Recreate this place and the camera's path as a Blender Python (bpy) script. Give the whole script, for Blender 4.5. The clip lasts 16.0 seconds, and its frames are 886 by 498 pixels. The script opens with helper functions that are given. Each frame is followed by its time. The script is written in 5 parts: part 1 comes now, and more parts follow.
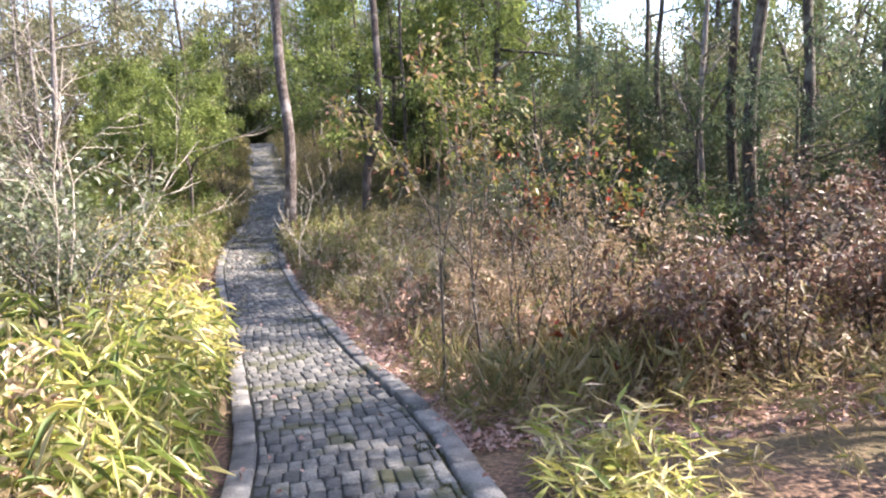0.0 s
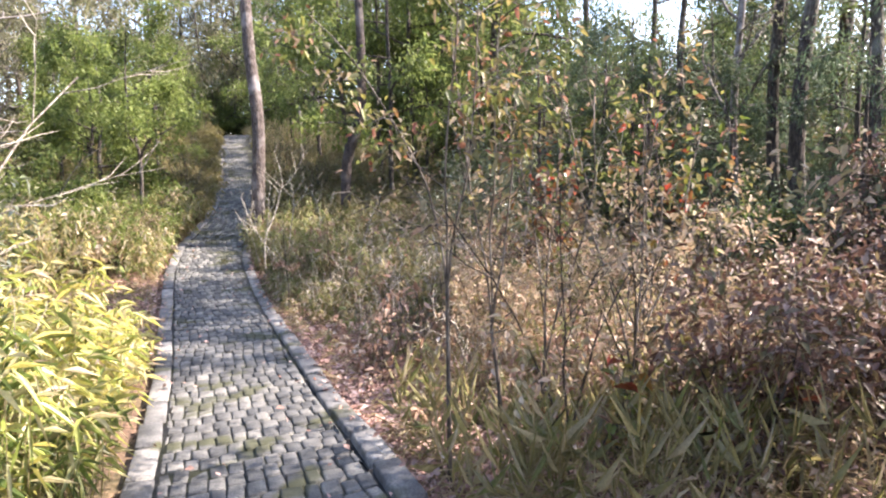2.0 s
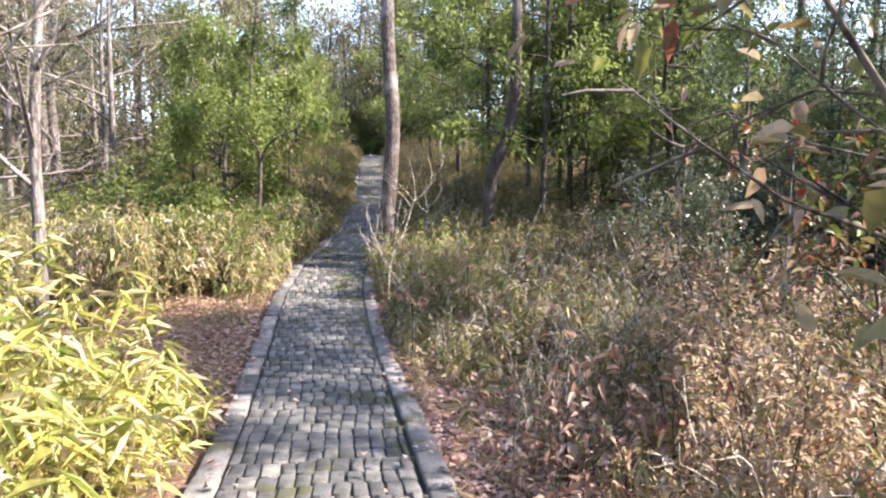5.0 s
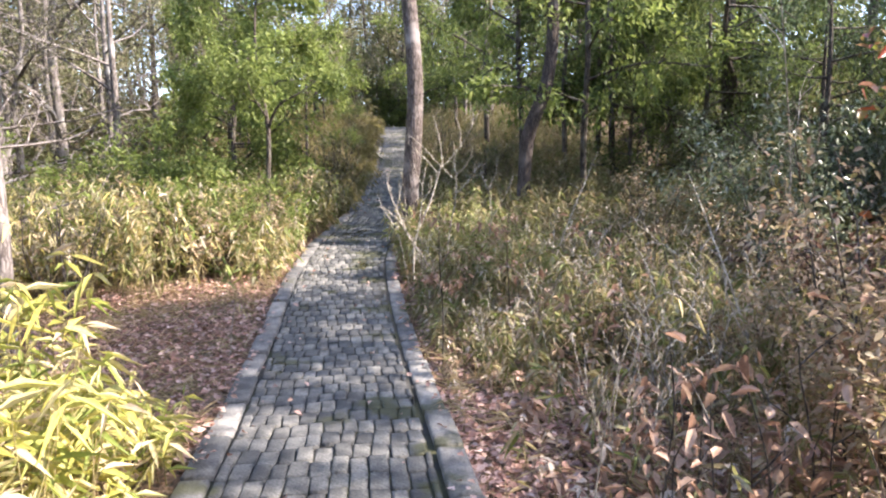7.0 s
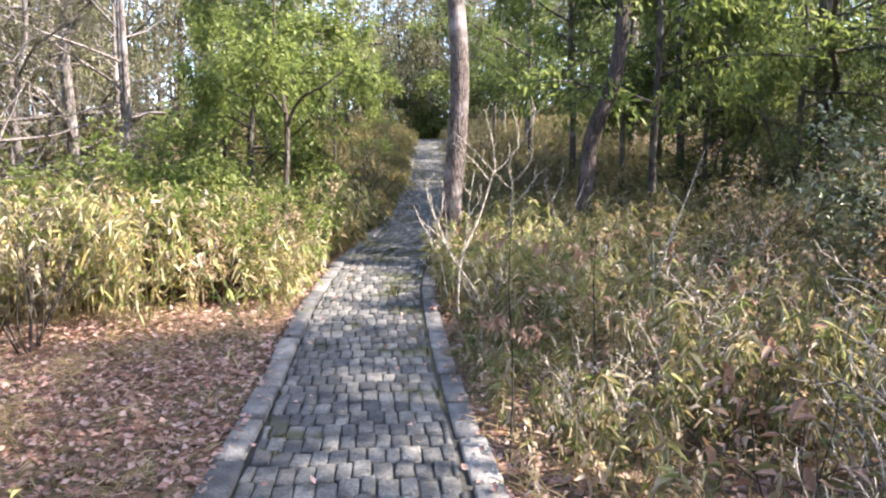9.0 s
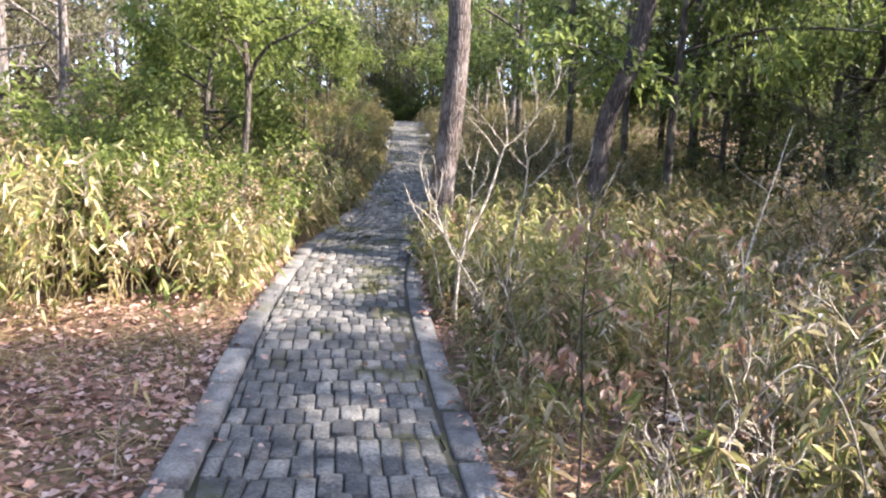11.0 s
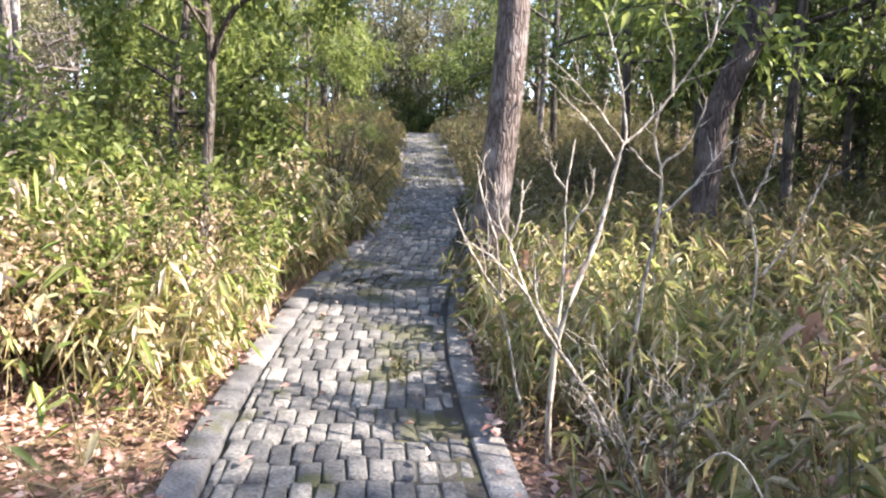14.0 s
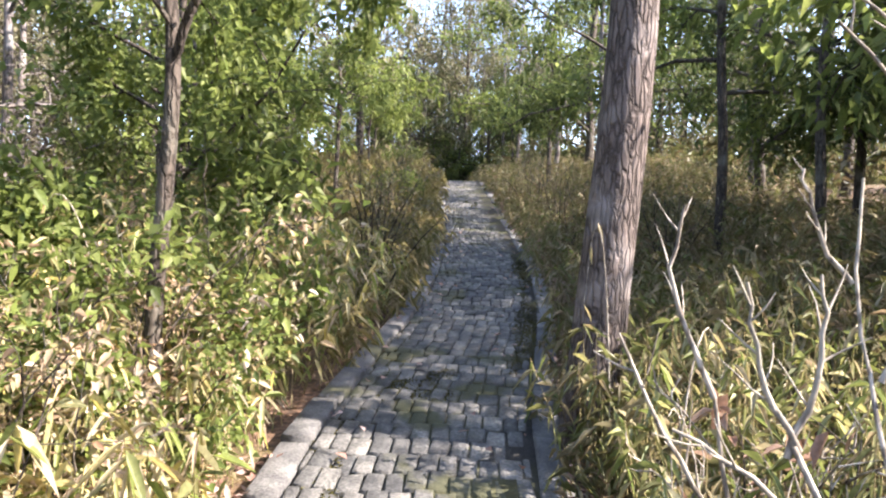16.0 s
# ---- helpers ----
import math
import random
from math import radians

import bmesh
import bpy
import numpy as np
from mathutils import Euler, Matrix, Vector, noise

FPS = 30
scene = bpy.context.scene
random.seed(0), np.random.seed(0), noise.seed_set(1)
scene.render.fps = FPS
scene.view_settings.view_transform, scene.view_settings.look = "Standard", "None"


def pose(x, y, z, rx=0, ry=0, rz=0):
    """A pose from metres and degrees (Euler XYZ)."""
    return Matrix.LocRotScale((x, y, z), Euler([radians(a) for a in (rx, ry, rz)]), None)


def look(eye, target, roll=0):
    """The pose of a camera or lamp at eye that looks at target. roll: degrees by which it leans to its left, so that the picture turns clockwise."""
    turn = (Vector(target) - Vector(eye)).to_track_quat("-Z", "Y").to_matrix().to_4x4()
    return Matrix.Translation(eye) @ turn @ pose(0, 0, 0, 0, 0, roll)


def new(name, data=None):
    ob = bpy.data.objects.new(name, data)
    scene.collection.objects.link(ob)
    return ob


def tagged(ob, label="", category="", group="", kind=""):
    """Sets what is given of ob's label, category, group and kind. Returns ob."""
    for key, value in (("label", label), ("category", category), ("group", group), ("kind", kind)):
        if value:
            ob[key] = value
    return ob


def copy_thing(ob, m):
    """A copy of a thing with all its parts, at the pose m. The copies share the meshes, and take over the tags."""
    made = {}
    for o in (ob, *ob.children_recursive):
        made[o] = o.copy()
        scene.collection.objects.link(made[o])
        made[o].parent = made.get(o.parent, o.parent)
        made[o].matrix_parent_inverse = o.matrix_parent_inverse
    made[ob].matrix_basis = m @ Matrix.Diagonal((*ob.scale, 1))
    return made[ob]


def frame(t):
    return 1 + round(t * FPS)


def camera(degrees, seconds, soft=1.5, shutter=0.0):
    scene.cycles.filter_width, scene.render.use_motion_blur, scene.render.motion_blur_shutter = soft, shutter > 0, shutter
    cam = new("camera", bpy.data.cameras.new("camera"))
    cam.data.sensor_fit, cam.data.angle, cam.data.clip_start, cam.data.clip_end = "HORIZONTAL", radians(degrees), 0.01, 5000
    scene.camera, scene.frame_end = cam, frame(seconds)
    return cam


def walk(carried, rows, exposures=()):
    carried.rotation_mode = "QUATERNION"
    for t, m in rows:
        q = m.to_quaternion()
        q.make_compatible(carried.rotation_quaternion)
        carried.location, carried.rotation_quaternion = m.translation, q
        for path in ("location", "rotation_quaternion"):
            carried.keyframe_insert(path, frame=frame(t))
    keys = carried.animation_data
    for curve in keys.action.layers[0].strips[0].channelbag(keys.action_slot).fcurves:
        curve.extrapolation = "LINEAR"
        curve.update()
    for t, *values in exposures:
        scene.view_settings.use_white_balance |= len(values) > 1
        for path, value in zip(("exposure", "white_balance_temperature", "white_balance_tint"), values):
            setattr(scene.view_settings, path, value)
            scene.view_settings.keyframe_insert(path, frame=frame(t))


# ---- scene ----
cam = camera(68.33, 16.0, soft=2.15)
# seconds, x, y, z, pitch, roll, yaw
ROWS = [
    (0.0, -0.001, -0.000, 1.953, -6.63, 3.09, -0.44),
    (0.5, -0.067, 0.579, 1.916, -7.41, 1.90, -0.75),
    (1.0, -0.102, 1.119, 1.836, -6.82, 1.93, -0.75),
    (1.5, -0.126, 1.603, 1.753, -6.96, 2.23, -1.03),
    (2.0, -0.144, 2.029, 1.718, -6.53, 1.97, -1.88),
    (2.5, -0.167, 2.464, 1.681, -6.48, 2.35, 0.72),
    (3.0, -0.221, 2.929, 1.639, -6.45, 1.88, 1.98),
    (3.5, -0.264, 3.401, 1.587, -6.00, 1.72, 5.90),
    (4.0, -0.417, 3.845, 1.528, -5.09, 1.07, 6.69),
    (4.5, -0.518, 4.295, 1.483, -5.58, -0.35, 8.20),
    (5.0, -0.654, 4.690, 1.467, -3.67, -0.34, 9.74),
    (7.5, -1.041, 6.331, 1.335, -6.11, 0.78, 12.04),
    (8.0, -1.184, 6.750, 1.333, -3.58, 0.16, 11.99),
    (8.5, -1.421, 7.184, 1.293, -4.79, 0.63, 13.30),
    (9.0, -1.578, 7.613, 1.259, -4.34, 0.00, 14.52),
    (11.5, -2.406, 9.313, 1.147, -5.69, -3.49, 10.84),
    (12.0, -2.576, 9.656, 1.166, -6.10, -4.09, 10.33),
    (12.5, -2.645, 10.032, 1.170, -6.34, -3.78, 9.92),
    (13.0, -2.802, 10.423, 1.144, -6.60, -2.81, 9.07),
    (13.5, -2.880, 10.877, 1.177, -7.14, -1.83, 10.42),
    (14.0, -3.081, 11.332, 1.211, -3.99, -1.82, 12.46),
    (14.5, -3.202, 11.821, 1.291, -1.82, -1.81, 12.47),
    (15.0, -3.453, 12.250, 1.358, -0.08, -2.15, 12.91),
    (15.5, -3.574, 12.696, 1.329, 0.61, -1.12, 16.97),
    (16.0, -3.793, 13.222, 1.369, 0.13, -1.98, 15.55),
]
walk(cam, [(t, pose(x, y, z, 90 + pitch, roll, yaw)) for t, x, y, z, pitch, roll, yaw in ROWS], exposures=[(0, 2.36, 6780, 21), (1.5, 2.43, 6780, 21), (3, 2.41, 6780, 20), (5, 2.34, 6780, 20), (7.5, 2.4, 6780, 19), (9, 2.51, 6780, 19), (13, 2.6, 6780, 20), (14.5, 2.62, 6780, 20), (16, 2.47, 6780, 20)])

# ---- world, sun, exposure ----
SUN_DIR = Vector((0.76, 0.03, 0.645)).normalized()
world = bpy.data.worlds.new("world")
scene.world = world
world.use_nodes = True
wn, wl = world.node_tree.nodes, world.node_tree.links
sky = wn.new("ShaderNodeTexSky")
sky.sky_type, sky.sun_disc = "NISHITA", False
sky.sun_elevation = math.asin(SUN_DIR.z)
sky.sun_rotation = math.atan2(SUN_DIR.x, SUN_DIR.y)
wn["Background"].inputs["Strength"].default_value = 0.15
wl.new(sky.outputs["Color"], wn["Background"].inputs["Color"])
sun = new("sun", bpy.data.lights.new("sun", "SUN"))
sun.data.energy, sun.data.angle, sun.data.color = 4.0, radians(0.6), (1.0, 0.95, 0.86)
sun.matrix_world = look(SUN_DIR * 40, (0, 0, 0))

# ---- the line of the path: centre and height along y ----
KNOT_Y = np.array([-12, -6, -1, 0.5, 2, 3.5, 5, 6.5, 8, 9.5, 11, 12.5, 14, 15.5, 17, 18.5, 20, 21.5, 23, 24.5, 26, 27.5, 29, 30.5, 32, 33.5, 35, 36.5, 38, 41, 46, 60, 120, 400])
KNOT_X = np.array([2.9, 1.56, 0.45, 0.12, -0.22, -0.55, -0.88, -1.39, -1.91, -2.43, -2.99, -3.54, -4.09, -4.58, -4.94, -5.13, -5.30, -5.55, -5.88, -6.26, -6.66, -7.08, -7.50, -7.93, -8.36, -8.80, -9.23, -9.66, -10.09, -11.0, -12.6, -17, -36, -120])
KNOT_Z = np.array([1.2, 0.95, 0.55, 0.40, 0.23, 0.08, -0.03, -0.154, -0.258, -0.288, -0.291, -0.233, -0.082, 0.06, 0.278, 0.497, 0.722, 0.969, 1.206, 1.445, 1.70, 1.99, 2.31, 2.66, 3.01, 3.34, 3.65, 3.92, 4.13, 4.40, 4.6, 4.8, 5.5, 7])
FINE_Y = np.arange(-12, 400, 0.25)
_kernel = np.ones(5) / 5


def _smooth(values):
    fine = np.interp(FINE_Y, KNOT_Y, values)
    return np.convolve(np.pad(fine, 2, mode="edge"), _kernel, mode="valid")


FINE_X, FINE_Z = _smooth(KNOT_X), _smooth(KNOT_Z)
HALF_IN, HALF_OUT = 0.622, 0.82


def centre(y):
    return np.interp(y, FINE_Y, FINE_X)


def level(y):
    return np.interp(y, FINE_Y, FINE_Z)


def ground_z(x, y):
    """Height of the soil; a little under the paving, uneven away from it."""
    x, y = np.asarray(x, float), np.asarray(y, float)
    d = np.abs(x - centre(y))
    away = np.clip((d - 0.8) / 3.0, 0, 1)
    bumps = 0.05 * np.sin(1.3 * x + 0.7 * y) + 0.04 * np.sin(2.9 * y - 1.7 * x) + 0.02 * np.sin(6.1 * x + 3.7 * y)
    trench = np.where(d < 0.80, -0.14, 0.0)
    return level(y) - 0.07 + trench + away * bumps


def place(d, y):
    """World x, y of a spot d metres to the right of the path's centre."""
    return centre(y) + d, y


# ---- materials ----
def material(name):
    m = bpy.data.materials.new(name)
    m.use_nodes = True
    n, l = m.node_tree.nodes, m.node_tree.links
    return m, n, l, n["Principled BSDF"]


def ramp_node(n, stops):
    r = n.new("ShaderNodeValToRGB")
    while len(r.color_ramp.elements) < len(stops):
        r.color_ramp.elements.new(0.5)
    for e, (p, c) in zip(r.color_ramp.elements, stops):
        e.position, e.color = p, (*c, 1)
    return r


def noise_node(n, l, scale, detail=4, coords="Object", stretch=None):
    tc, t = n.new("ShaderNodeTexCoord"), n.new("ShaderNodeTexNoise")
    t.inputs["Scale"].default_value, t.inputs["Detail"].default_value = scale, detail
    if stretch:
        mp = n.new("ShaderNodeMapping")
        mp.inputs["Scale"].default_value = stretch
        l.new(tc.outputs[coords], mp.inputs["Vector"])
        l.new(mp.outputs["Vector"], t.inputs["Vector"])
    else:
        l.new(tc.outputs[coords], t.inputs["Vector"])
    return t


def mix_node(n, l, kind, fac, a, b):
    m = n.new("ShaderNodeMix")
    m.data_type, m.blend_type = "RGBA", kind
    for slot, v in ((0, fac), (6, a), (7, b)):
        if isinstance(v, bpy.types.NodeSocket):
            l.new(v, m.inputs[slot])
        elif isinstance(v, tuple):
            m.inputs[slot].default_value = (*v, 1)
        else:
            m.inputs[slot].default_value = v
    return m.outputs[2]


def bump_node(n, l, bsdf, height, strength, distance):
    b = n.new("ShaderNodeBump")
    b.inputs["Strength"].default_value, b.inputs["Distance"].default_value = strength, distance
    l.new(height, b.inputs["Height"])
    l.new(b.outputs["Normal"], bsdf.inputs["Normal"])


def leaf_material(name, colours, see_through=0.4, rough=0.5, blotch=0.5, gloss=0.4):
    """Leaves: each takes its own colour of the range; light shines through them."""
    m, n, l, bsdf = material(name)
    geo = n.new("ShaderNodeNewGeometry")
    r = ramp_node(n, [(i / max(1, len(colours) - 1), c) for i, c in enumerate(colours)])
    l.new(geo.outputs["Random Per Island"], r.inputs["Fac"])
    big = noise_node(n, l, 0.9, 3)
    shade = ramp_node(n, [(0.3, (1 - blotch, 1 - blotch, 1 - blotch)), (0.7, (1.1, 1.1, 1.1))])
    l.new(big.outputs["Fac"], shade.inputs["Fac"])
    col = mix_node(n, l, "MULTIPLY", 1.0, r.outputs["Color"], shade.outputs["Color"])
    fine = noise_node(n, l, 60, 2)
    vein = ramp_node(n, [(0.35, (0.72, 0.72, 0.72)), (0.65, (1.05, 1.05, 1.05))])
    l.new(fine.outputs["Fac"], vein.inputs["Fac"])
    col = mix_node(n, l, "MULTIPLY", 0.8, col, vein.outputs["Color"])
    l.new(col, bsdf.inputs["Base Color"])
    bsdf.inputs["Roughness"].default_value = rough
    bsdf.inputs["Specular IOR Level"].default_value = gloss
    tr, mx = n.new("ShaderNodeBsdfTranslucent"), n.new("ShaderNodeMixShader")
    l.new(col, tr.inputs["Color"])
    mx.inputs[0].default_value = see_through
    l.new(bsdf.outputs[0], mx.inputs[1])
    l.new(tr.outputs[0], mx.inputs[2])
    l.new(mx.outputs[0], n["Material Output"].inputs["Surface"])
    return m


def bark_material(name, dark, light, lichen, stretch=(22, 22, 4), relief=0.02):
    m, n, l, bsdf = material(name)
    plates = n.new("ShaderNodeTexVoronoi")
    plates.feature = "DISTANCE_TO_EDGE"
    tc, mp = n.new("ShaderNodeTexCoord"), n.new("ShaderNodeMapping")
    mp.inputs["Scale"].default_value = stretch
    l.new(tc.outputs["Object"], mp.inputs["Vector"])
    wob = noise_node(n, l, 14, 5)
    add = mix_node(n, l, "ADD", 1.0, mp.outputs["Vector"], wob.outputs["Color"])
    l.new(add, plates.inputs["Vector"])
    plates.inputs["Scale"].default_value = 1.0
    grain = noise_node(n, l, 9, 6, stretch=(4, 4, 1))
    r = ramp_node(n, [(0.25, dark), (0.7, light)])
    l.new(grain.outputs["Fac"], r.inputs["Fac"])
    crack = ramp_node(n, [(0.02, (0.25, 0.22, 0.2)), (0.2, (1, 1, 1))])
    l.new(plates.outputs["Distance"], crack.inputs["Fac"])
    col = mix_node(n, l, "MULTIPLY", 0.85, r.outputs["Color"], crack.outputs["Color"])
    patch = noise_node(n, l, 2.4, 5)
    pr = ramp_node(n, [(0.52, (0, 0, 0)), (0.68, (1, 1, 1))])
    l.new(patch.outputs["Fac"], pr.inputs["Fac"])
    col = mix_node(n, l, "MIX", pr.outputs["Color"], col, lichen)
    l.new(col, bsdf.inputs["Base Color"])
    bsdf.inputs["Roughness"].default_value = 0.9
    h = mix_node(n, l, "ADD", 0.6, crack.outputs["Color"], grain.outputs["Color"])
    bump_node(n, l, bsdf, h, 0.8, relief)
    return m


def stone_material(name, dark, light, moss_from):
    """Weathered paving: grey, stained, with moss in patches; each stone has its own tone."""
    m, n, l, bsdf = material(name)
    grain = noise_node(n, l, 55, 5, coords="Object")
    r = ramp_node(n, [(0.3, dark), (0.7, light)])
    l.new(grain.outputs["Fac"], r.inputs["Fac"])
    info, geo = n.new("ShaderNodeObjectInfo"), n.new("ShaderNodeNewGeometry")
    tone = ramp_node(n, [(0.0, (0.45, 0.47, 0.49)), (0.5, (0.8, 0.8, 0.8)), (1.0, (1.3, 1.28, 1.22))])
    both = n.new("ShaderNodeMath")
    both.operation = "ADD"
    l.new(info.outputs["Random"], both.inputs[0])
    l.new(geo.outputs["Random Per Island"], both.inputs[1])
    frac = n.new("ShaderNodeMath")
    frac.operation = "FRACT"
    l.new(both.outputs[0], frac.inputs[0])
    l.new(frac.outputs[0], tone.inputs["Fac"])
    col = mix_node(n, l, "MULTIPLY", 1.0, r.outputs["Color"], tone.outputs["Color"])
    pos = n.new("ShaderNodeTexNoise")
    l.new(geo.outputs["Position"], pos.inputs["Vector"])
    pos.inputs["Scale"].default_value, pos.inputs["Detail"].default_value = 7.0, 7
    st = ramp_node(n, [(0.35, (0.42, 0.43, 0.44)), (0.62, (1.2, 1.2, 1.17))])
    l.new(pos.outputs["Fac"], st.inputs["Fac"])
    col = mix_node(n, l, "MULTIPLY", 0.8, col, st.outputs["Color"])
    ms = n.new("ShaderNodeTexNoise")
    l.new(geo.outputs["Position"], ms.inputs["Vector"])
    ms.inputs["Scale"].default_value, ms.inputs["Detail"].default_value = 1.7, 7
    mr = ramp_node(n, [(moss_from, (0, 0, 0)), (moss_from + 0.06, (0.8, 0.8, 0.8))])
    l.new(ms.outputs["Fac"], mr.inputs["Fac"])
    col = mix_node(n, l, "MIX", mr.outputs["Color"], col, (0.05, 0.052, 0.017))
    l.new(col, bsdf.inputs["Base Color"])
    bsdf.inputs["Roughness"].default_value = 0.85
    bump_node(n, l, bsdf, grain.outputs["Fac"], 0.9, 0.009)
    return m


def soil_material():
    m, n, l, bsdf = material("leafy_soil")
    a = noise_node(n, l, 26, 6)
    r = ramp_node(n, [(0.3, (0.035, 0.022, 0.014)), (0.5, (0.12, 0.07, 0.042)), (0.72, (0.27, 0.16, 0.10))])
    l.new(a.outputs["Fac"], r.inputs["Fac"])
    b = noise_node(n, l, 1.1, 4)
    g = ramp_node(n, [(0.45, (0, 0, 0)), (0.65, (0.7, 0.7, 0.7))])
    l.new(b.outputs["Fac"], g.inputs["Fac"])
    col = mix_node(n, l, "MIX", g.outputs["Color"], r.outputs["Color"], (0.10, 0.085, 0.035))
    l.new(col, bsdf.inputs["Base Color"])
    bsdf.inputs["Roughness"].default_value = 0.95
    bump_node(n, l, bsdf, a.outputs["Fac"], 1.0, 0.03)
    return m


SOIL = soil_material()
PAVER = stone_material("weathered_paver", (0.07, 0.07, 0.067), (0.195, 0.19, 0.176), 0.572)
KERB = stone_material("weathered_kerb", (0.12, 0.117, 0.113), (0.26, 0.25, 0.235), 0.60)
MOSS = leaf_material("dark_moss", [(0.05, 0.05, 0.018), (0.09, 0.085, 0.025), (0.13, 0.115, 0.035), (0.06, 0.055, 0.025)], 0.1, 0.9, 0.5, 0.1)
BED = stone_material("dark_joint_sand", (0.02, 0.02, 0.017), (0.06, 0.055, 0.045), 0.50)
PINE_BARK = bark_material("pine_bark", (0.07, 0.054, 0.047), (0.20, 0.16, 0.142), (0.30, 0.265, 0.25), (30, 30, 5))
# pine bark again, darkened in its colours for a trunk standing in shade
SHADY_PINE_BARK = bark_material("shaded_pine_bark", (0.042, 0.032, 0.028), (0.12, 0.09, 0.078), (0.15, 0.125, 0.11), (30, 30, 5))
DARK_BARK = bark_material("dark_bark", (0.035, 0.028, 0.022), (0.12, 0.095, 0.075), (0.16, 0.15, 0.12))
GREY_BARK = bark_material("grey_bark", (0.115, 0.098, 0.09), (0.26, 0.228, 0.21), (0.31, 0.29, 0.27), relief=0.006)
PALE_TWIG = bark_material("pale_twig_bark", (0.28, 0.245, 0.195), (0.48, 0.43, 0.36), (0.40, 0.36, 0.28), relief=0.002)
WARM_TWIG = bark_material("brown_twig_bark", (0.14, 0.10, 0.07), (0.30, 0.22, 0.15), (0.26, 0.22, 0.14), relief=0.002)
SAPLING_BARK = bark_material("brown_sapling_bark", (0.07, 0.055, 0.042), (0.19, 0.155, 0.125), (0.24, 0.21, 0.18), relief=0.003)
STALK = leaf_material("dry_stalk", [(0.24, 0.19, 0.09), (0.42, 0.34, 0.17), (0.22, 0.22, 0.07)], 0.1)
BAMBOO_GREEN = leaf_material("bamboo_leaf_green_yellow", [(0.20, 0.27, 0.06), (0.40, 0.42, 0.10), (0.68, 0.58, 0.16), (0.26, 0.33, 0.07), (0.78, 0.68, 0.38), (0.58, 0.54, 0.14), (0.74, 0.58, 0.42)], 0.45, 0.4, 0.3)
BAMBOO_FRESH = leaf_material("bamboo_leaf_fresh_green", [(0.09, 0.14, 0.035), (0.20, 0.27, 0.06), (0.38, 0.42, 0.10), (0.13, 0.19, 0.045), (0.60, 0.52, 0.28), (0.26, 0.32, 0.08)], 0.4, 0.35, 0.35)
BAMBOO_DRY = leaf_material("bamboo_leaf_straw", [(0.58, 0.50, 0.19), (0.74, 0.62, 0.34), (0.26, 0.31, 0.08), (0.78, 0.68, 0.52), (0.70, 0.60, 0.18), (0.70, 0.54, 0.42), (0.36, 0.42, 0.11), (0.20, 0.26, 0.06)], 0.5, 0.45, 0.3)
BAMBOO_DULL = leaf_material("bamboo_leaf_olive_brown", [(0.26, 0.23, 0.075), (0.44, 0.36, 0.16), (0.19, 0.21, 0.05), (0.54, 0.44, 0.27), (0.32, 0.28, 0.095)], 0.45, 0.55, 0.4)
BAMBOO_OLIVE = leaf_material("grass_blade_olive_tan", [(0.27, 0.24, 0.095), (0.40, 0.32, 0.17), (0.17, 0.20, 0.06), (0.52, 0.45, 0.30), (0.36, 0.26, 0.155), (0.12, 0.16, 0.045), (0.32, 0.28, 0.13), (0.24, 0.29, 0.085), (0.56, 0.48, 0.32), (0.15, 0.15, 0.05), (0.20, 0.23, 0.06)], 0.42, 0.5, 0.45)
BAMBOO_DEEP = leaf_material("bamboo_leaf_deep_green", [(0.18, 0.23, 0.065), (0.30, 0.34, 0.11), (0.46, 0.44, 0.19), (0.20, 0.25, 0.07), (0.60, 0.54, 0.34), (0.42, 0.33, 0.18), (0.34, 0.35, 0.12)], 0.45, 0.4, 0.35)
BRUSH_LEAF = leaf_material("brush_leaf", [(0.09, 0.11, 0.035), (0.16, 0.17, 0.06), (0.20, 0.15, 0.085), (0.11, 0.14, 0.05)], 0.4, 0.5, 0.5)
STRAW = leaf_material("straw_blade", [(0.52, 0.40, 0.22), (0.68, 0.56, 0.34), (0.40, 0.34, 0.14), (0.60, 0.44, 0.28)], 0.4, 0.5, 0.3)
LITTER = leaf_material("fallen_leaf", [(0.24, 0.125, 0.09), (0.44, 0.265, 0.205), (0.58, 0.41, 0.34), (0.30, 0.15, 0.11), (0.50, 0.31, 0.25), (0.64, 0.49, 0.42)], 0.2, 0.6, 0.3)
BROWN_LEAF = leaf_material("dead_brown_leaf", [(0.11, 0.06, 0.045), (0.19, 0.11, 0.085), (0.44, 0.34, 0.28), (0.14, 0.12, 0.05), (0.16, 0.075, 0.058), (0.25, 0.145, 0.10), (0.15, 0.145, 0.06)], 0.4, 0.45, 0.4)
WITHERED_LEAF = leaf_material("withered_oak_leaf", [(0.28, 0.155, 0.10), (0.42, 0.26, 0.18), (0.52, 0.36, 0.26), (0.34, 0.18, 0.115)], 0.35, 0.45, 0.2)
BLEACHED_LEAF = leaf_material("bleached_leaf", [(0.62, 0.52, 0.42), (0.72, 0.64, 0.54), (0.55, 0.42, 0.30)], 0.35, 0.5, 0.15)
TAN_LEAF = leaf_material("dead_tan_leaf", [(0.46, 0.31, 0.19), (0.58, 0.43, 0.29), (0.26, 0.23, 0.07), (0.66, 0.53, 0.38), (0.36, 0.21, 0.12)], 0.42, 0.5, 0.35)
MIXED_LEAF = leaf_material("turning_leaf", [(0.10, 0.15, 0.03), (0.20, 0.24, 0.05), (0.36, 0.05, 0.03), (0.12, 0.16, 0.05), (0.28, 0.15, 0.10), (0.15, 0.20, 0.04)], 0.4, 0.35, 0.3)
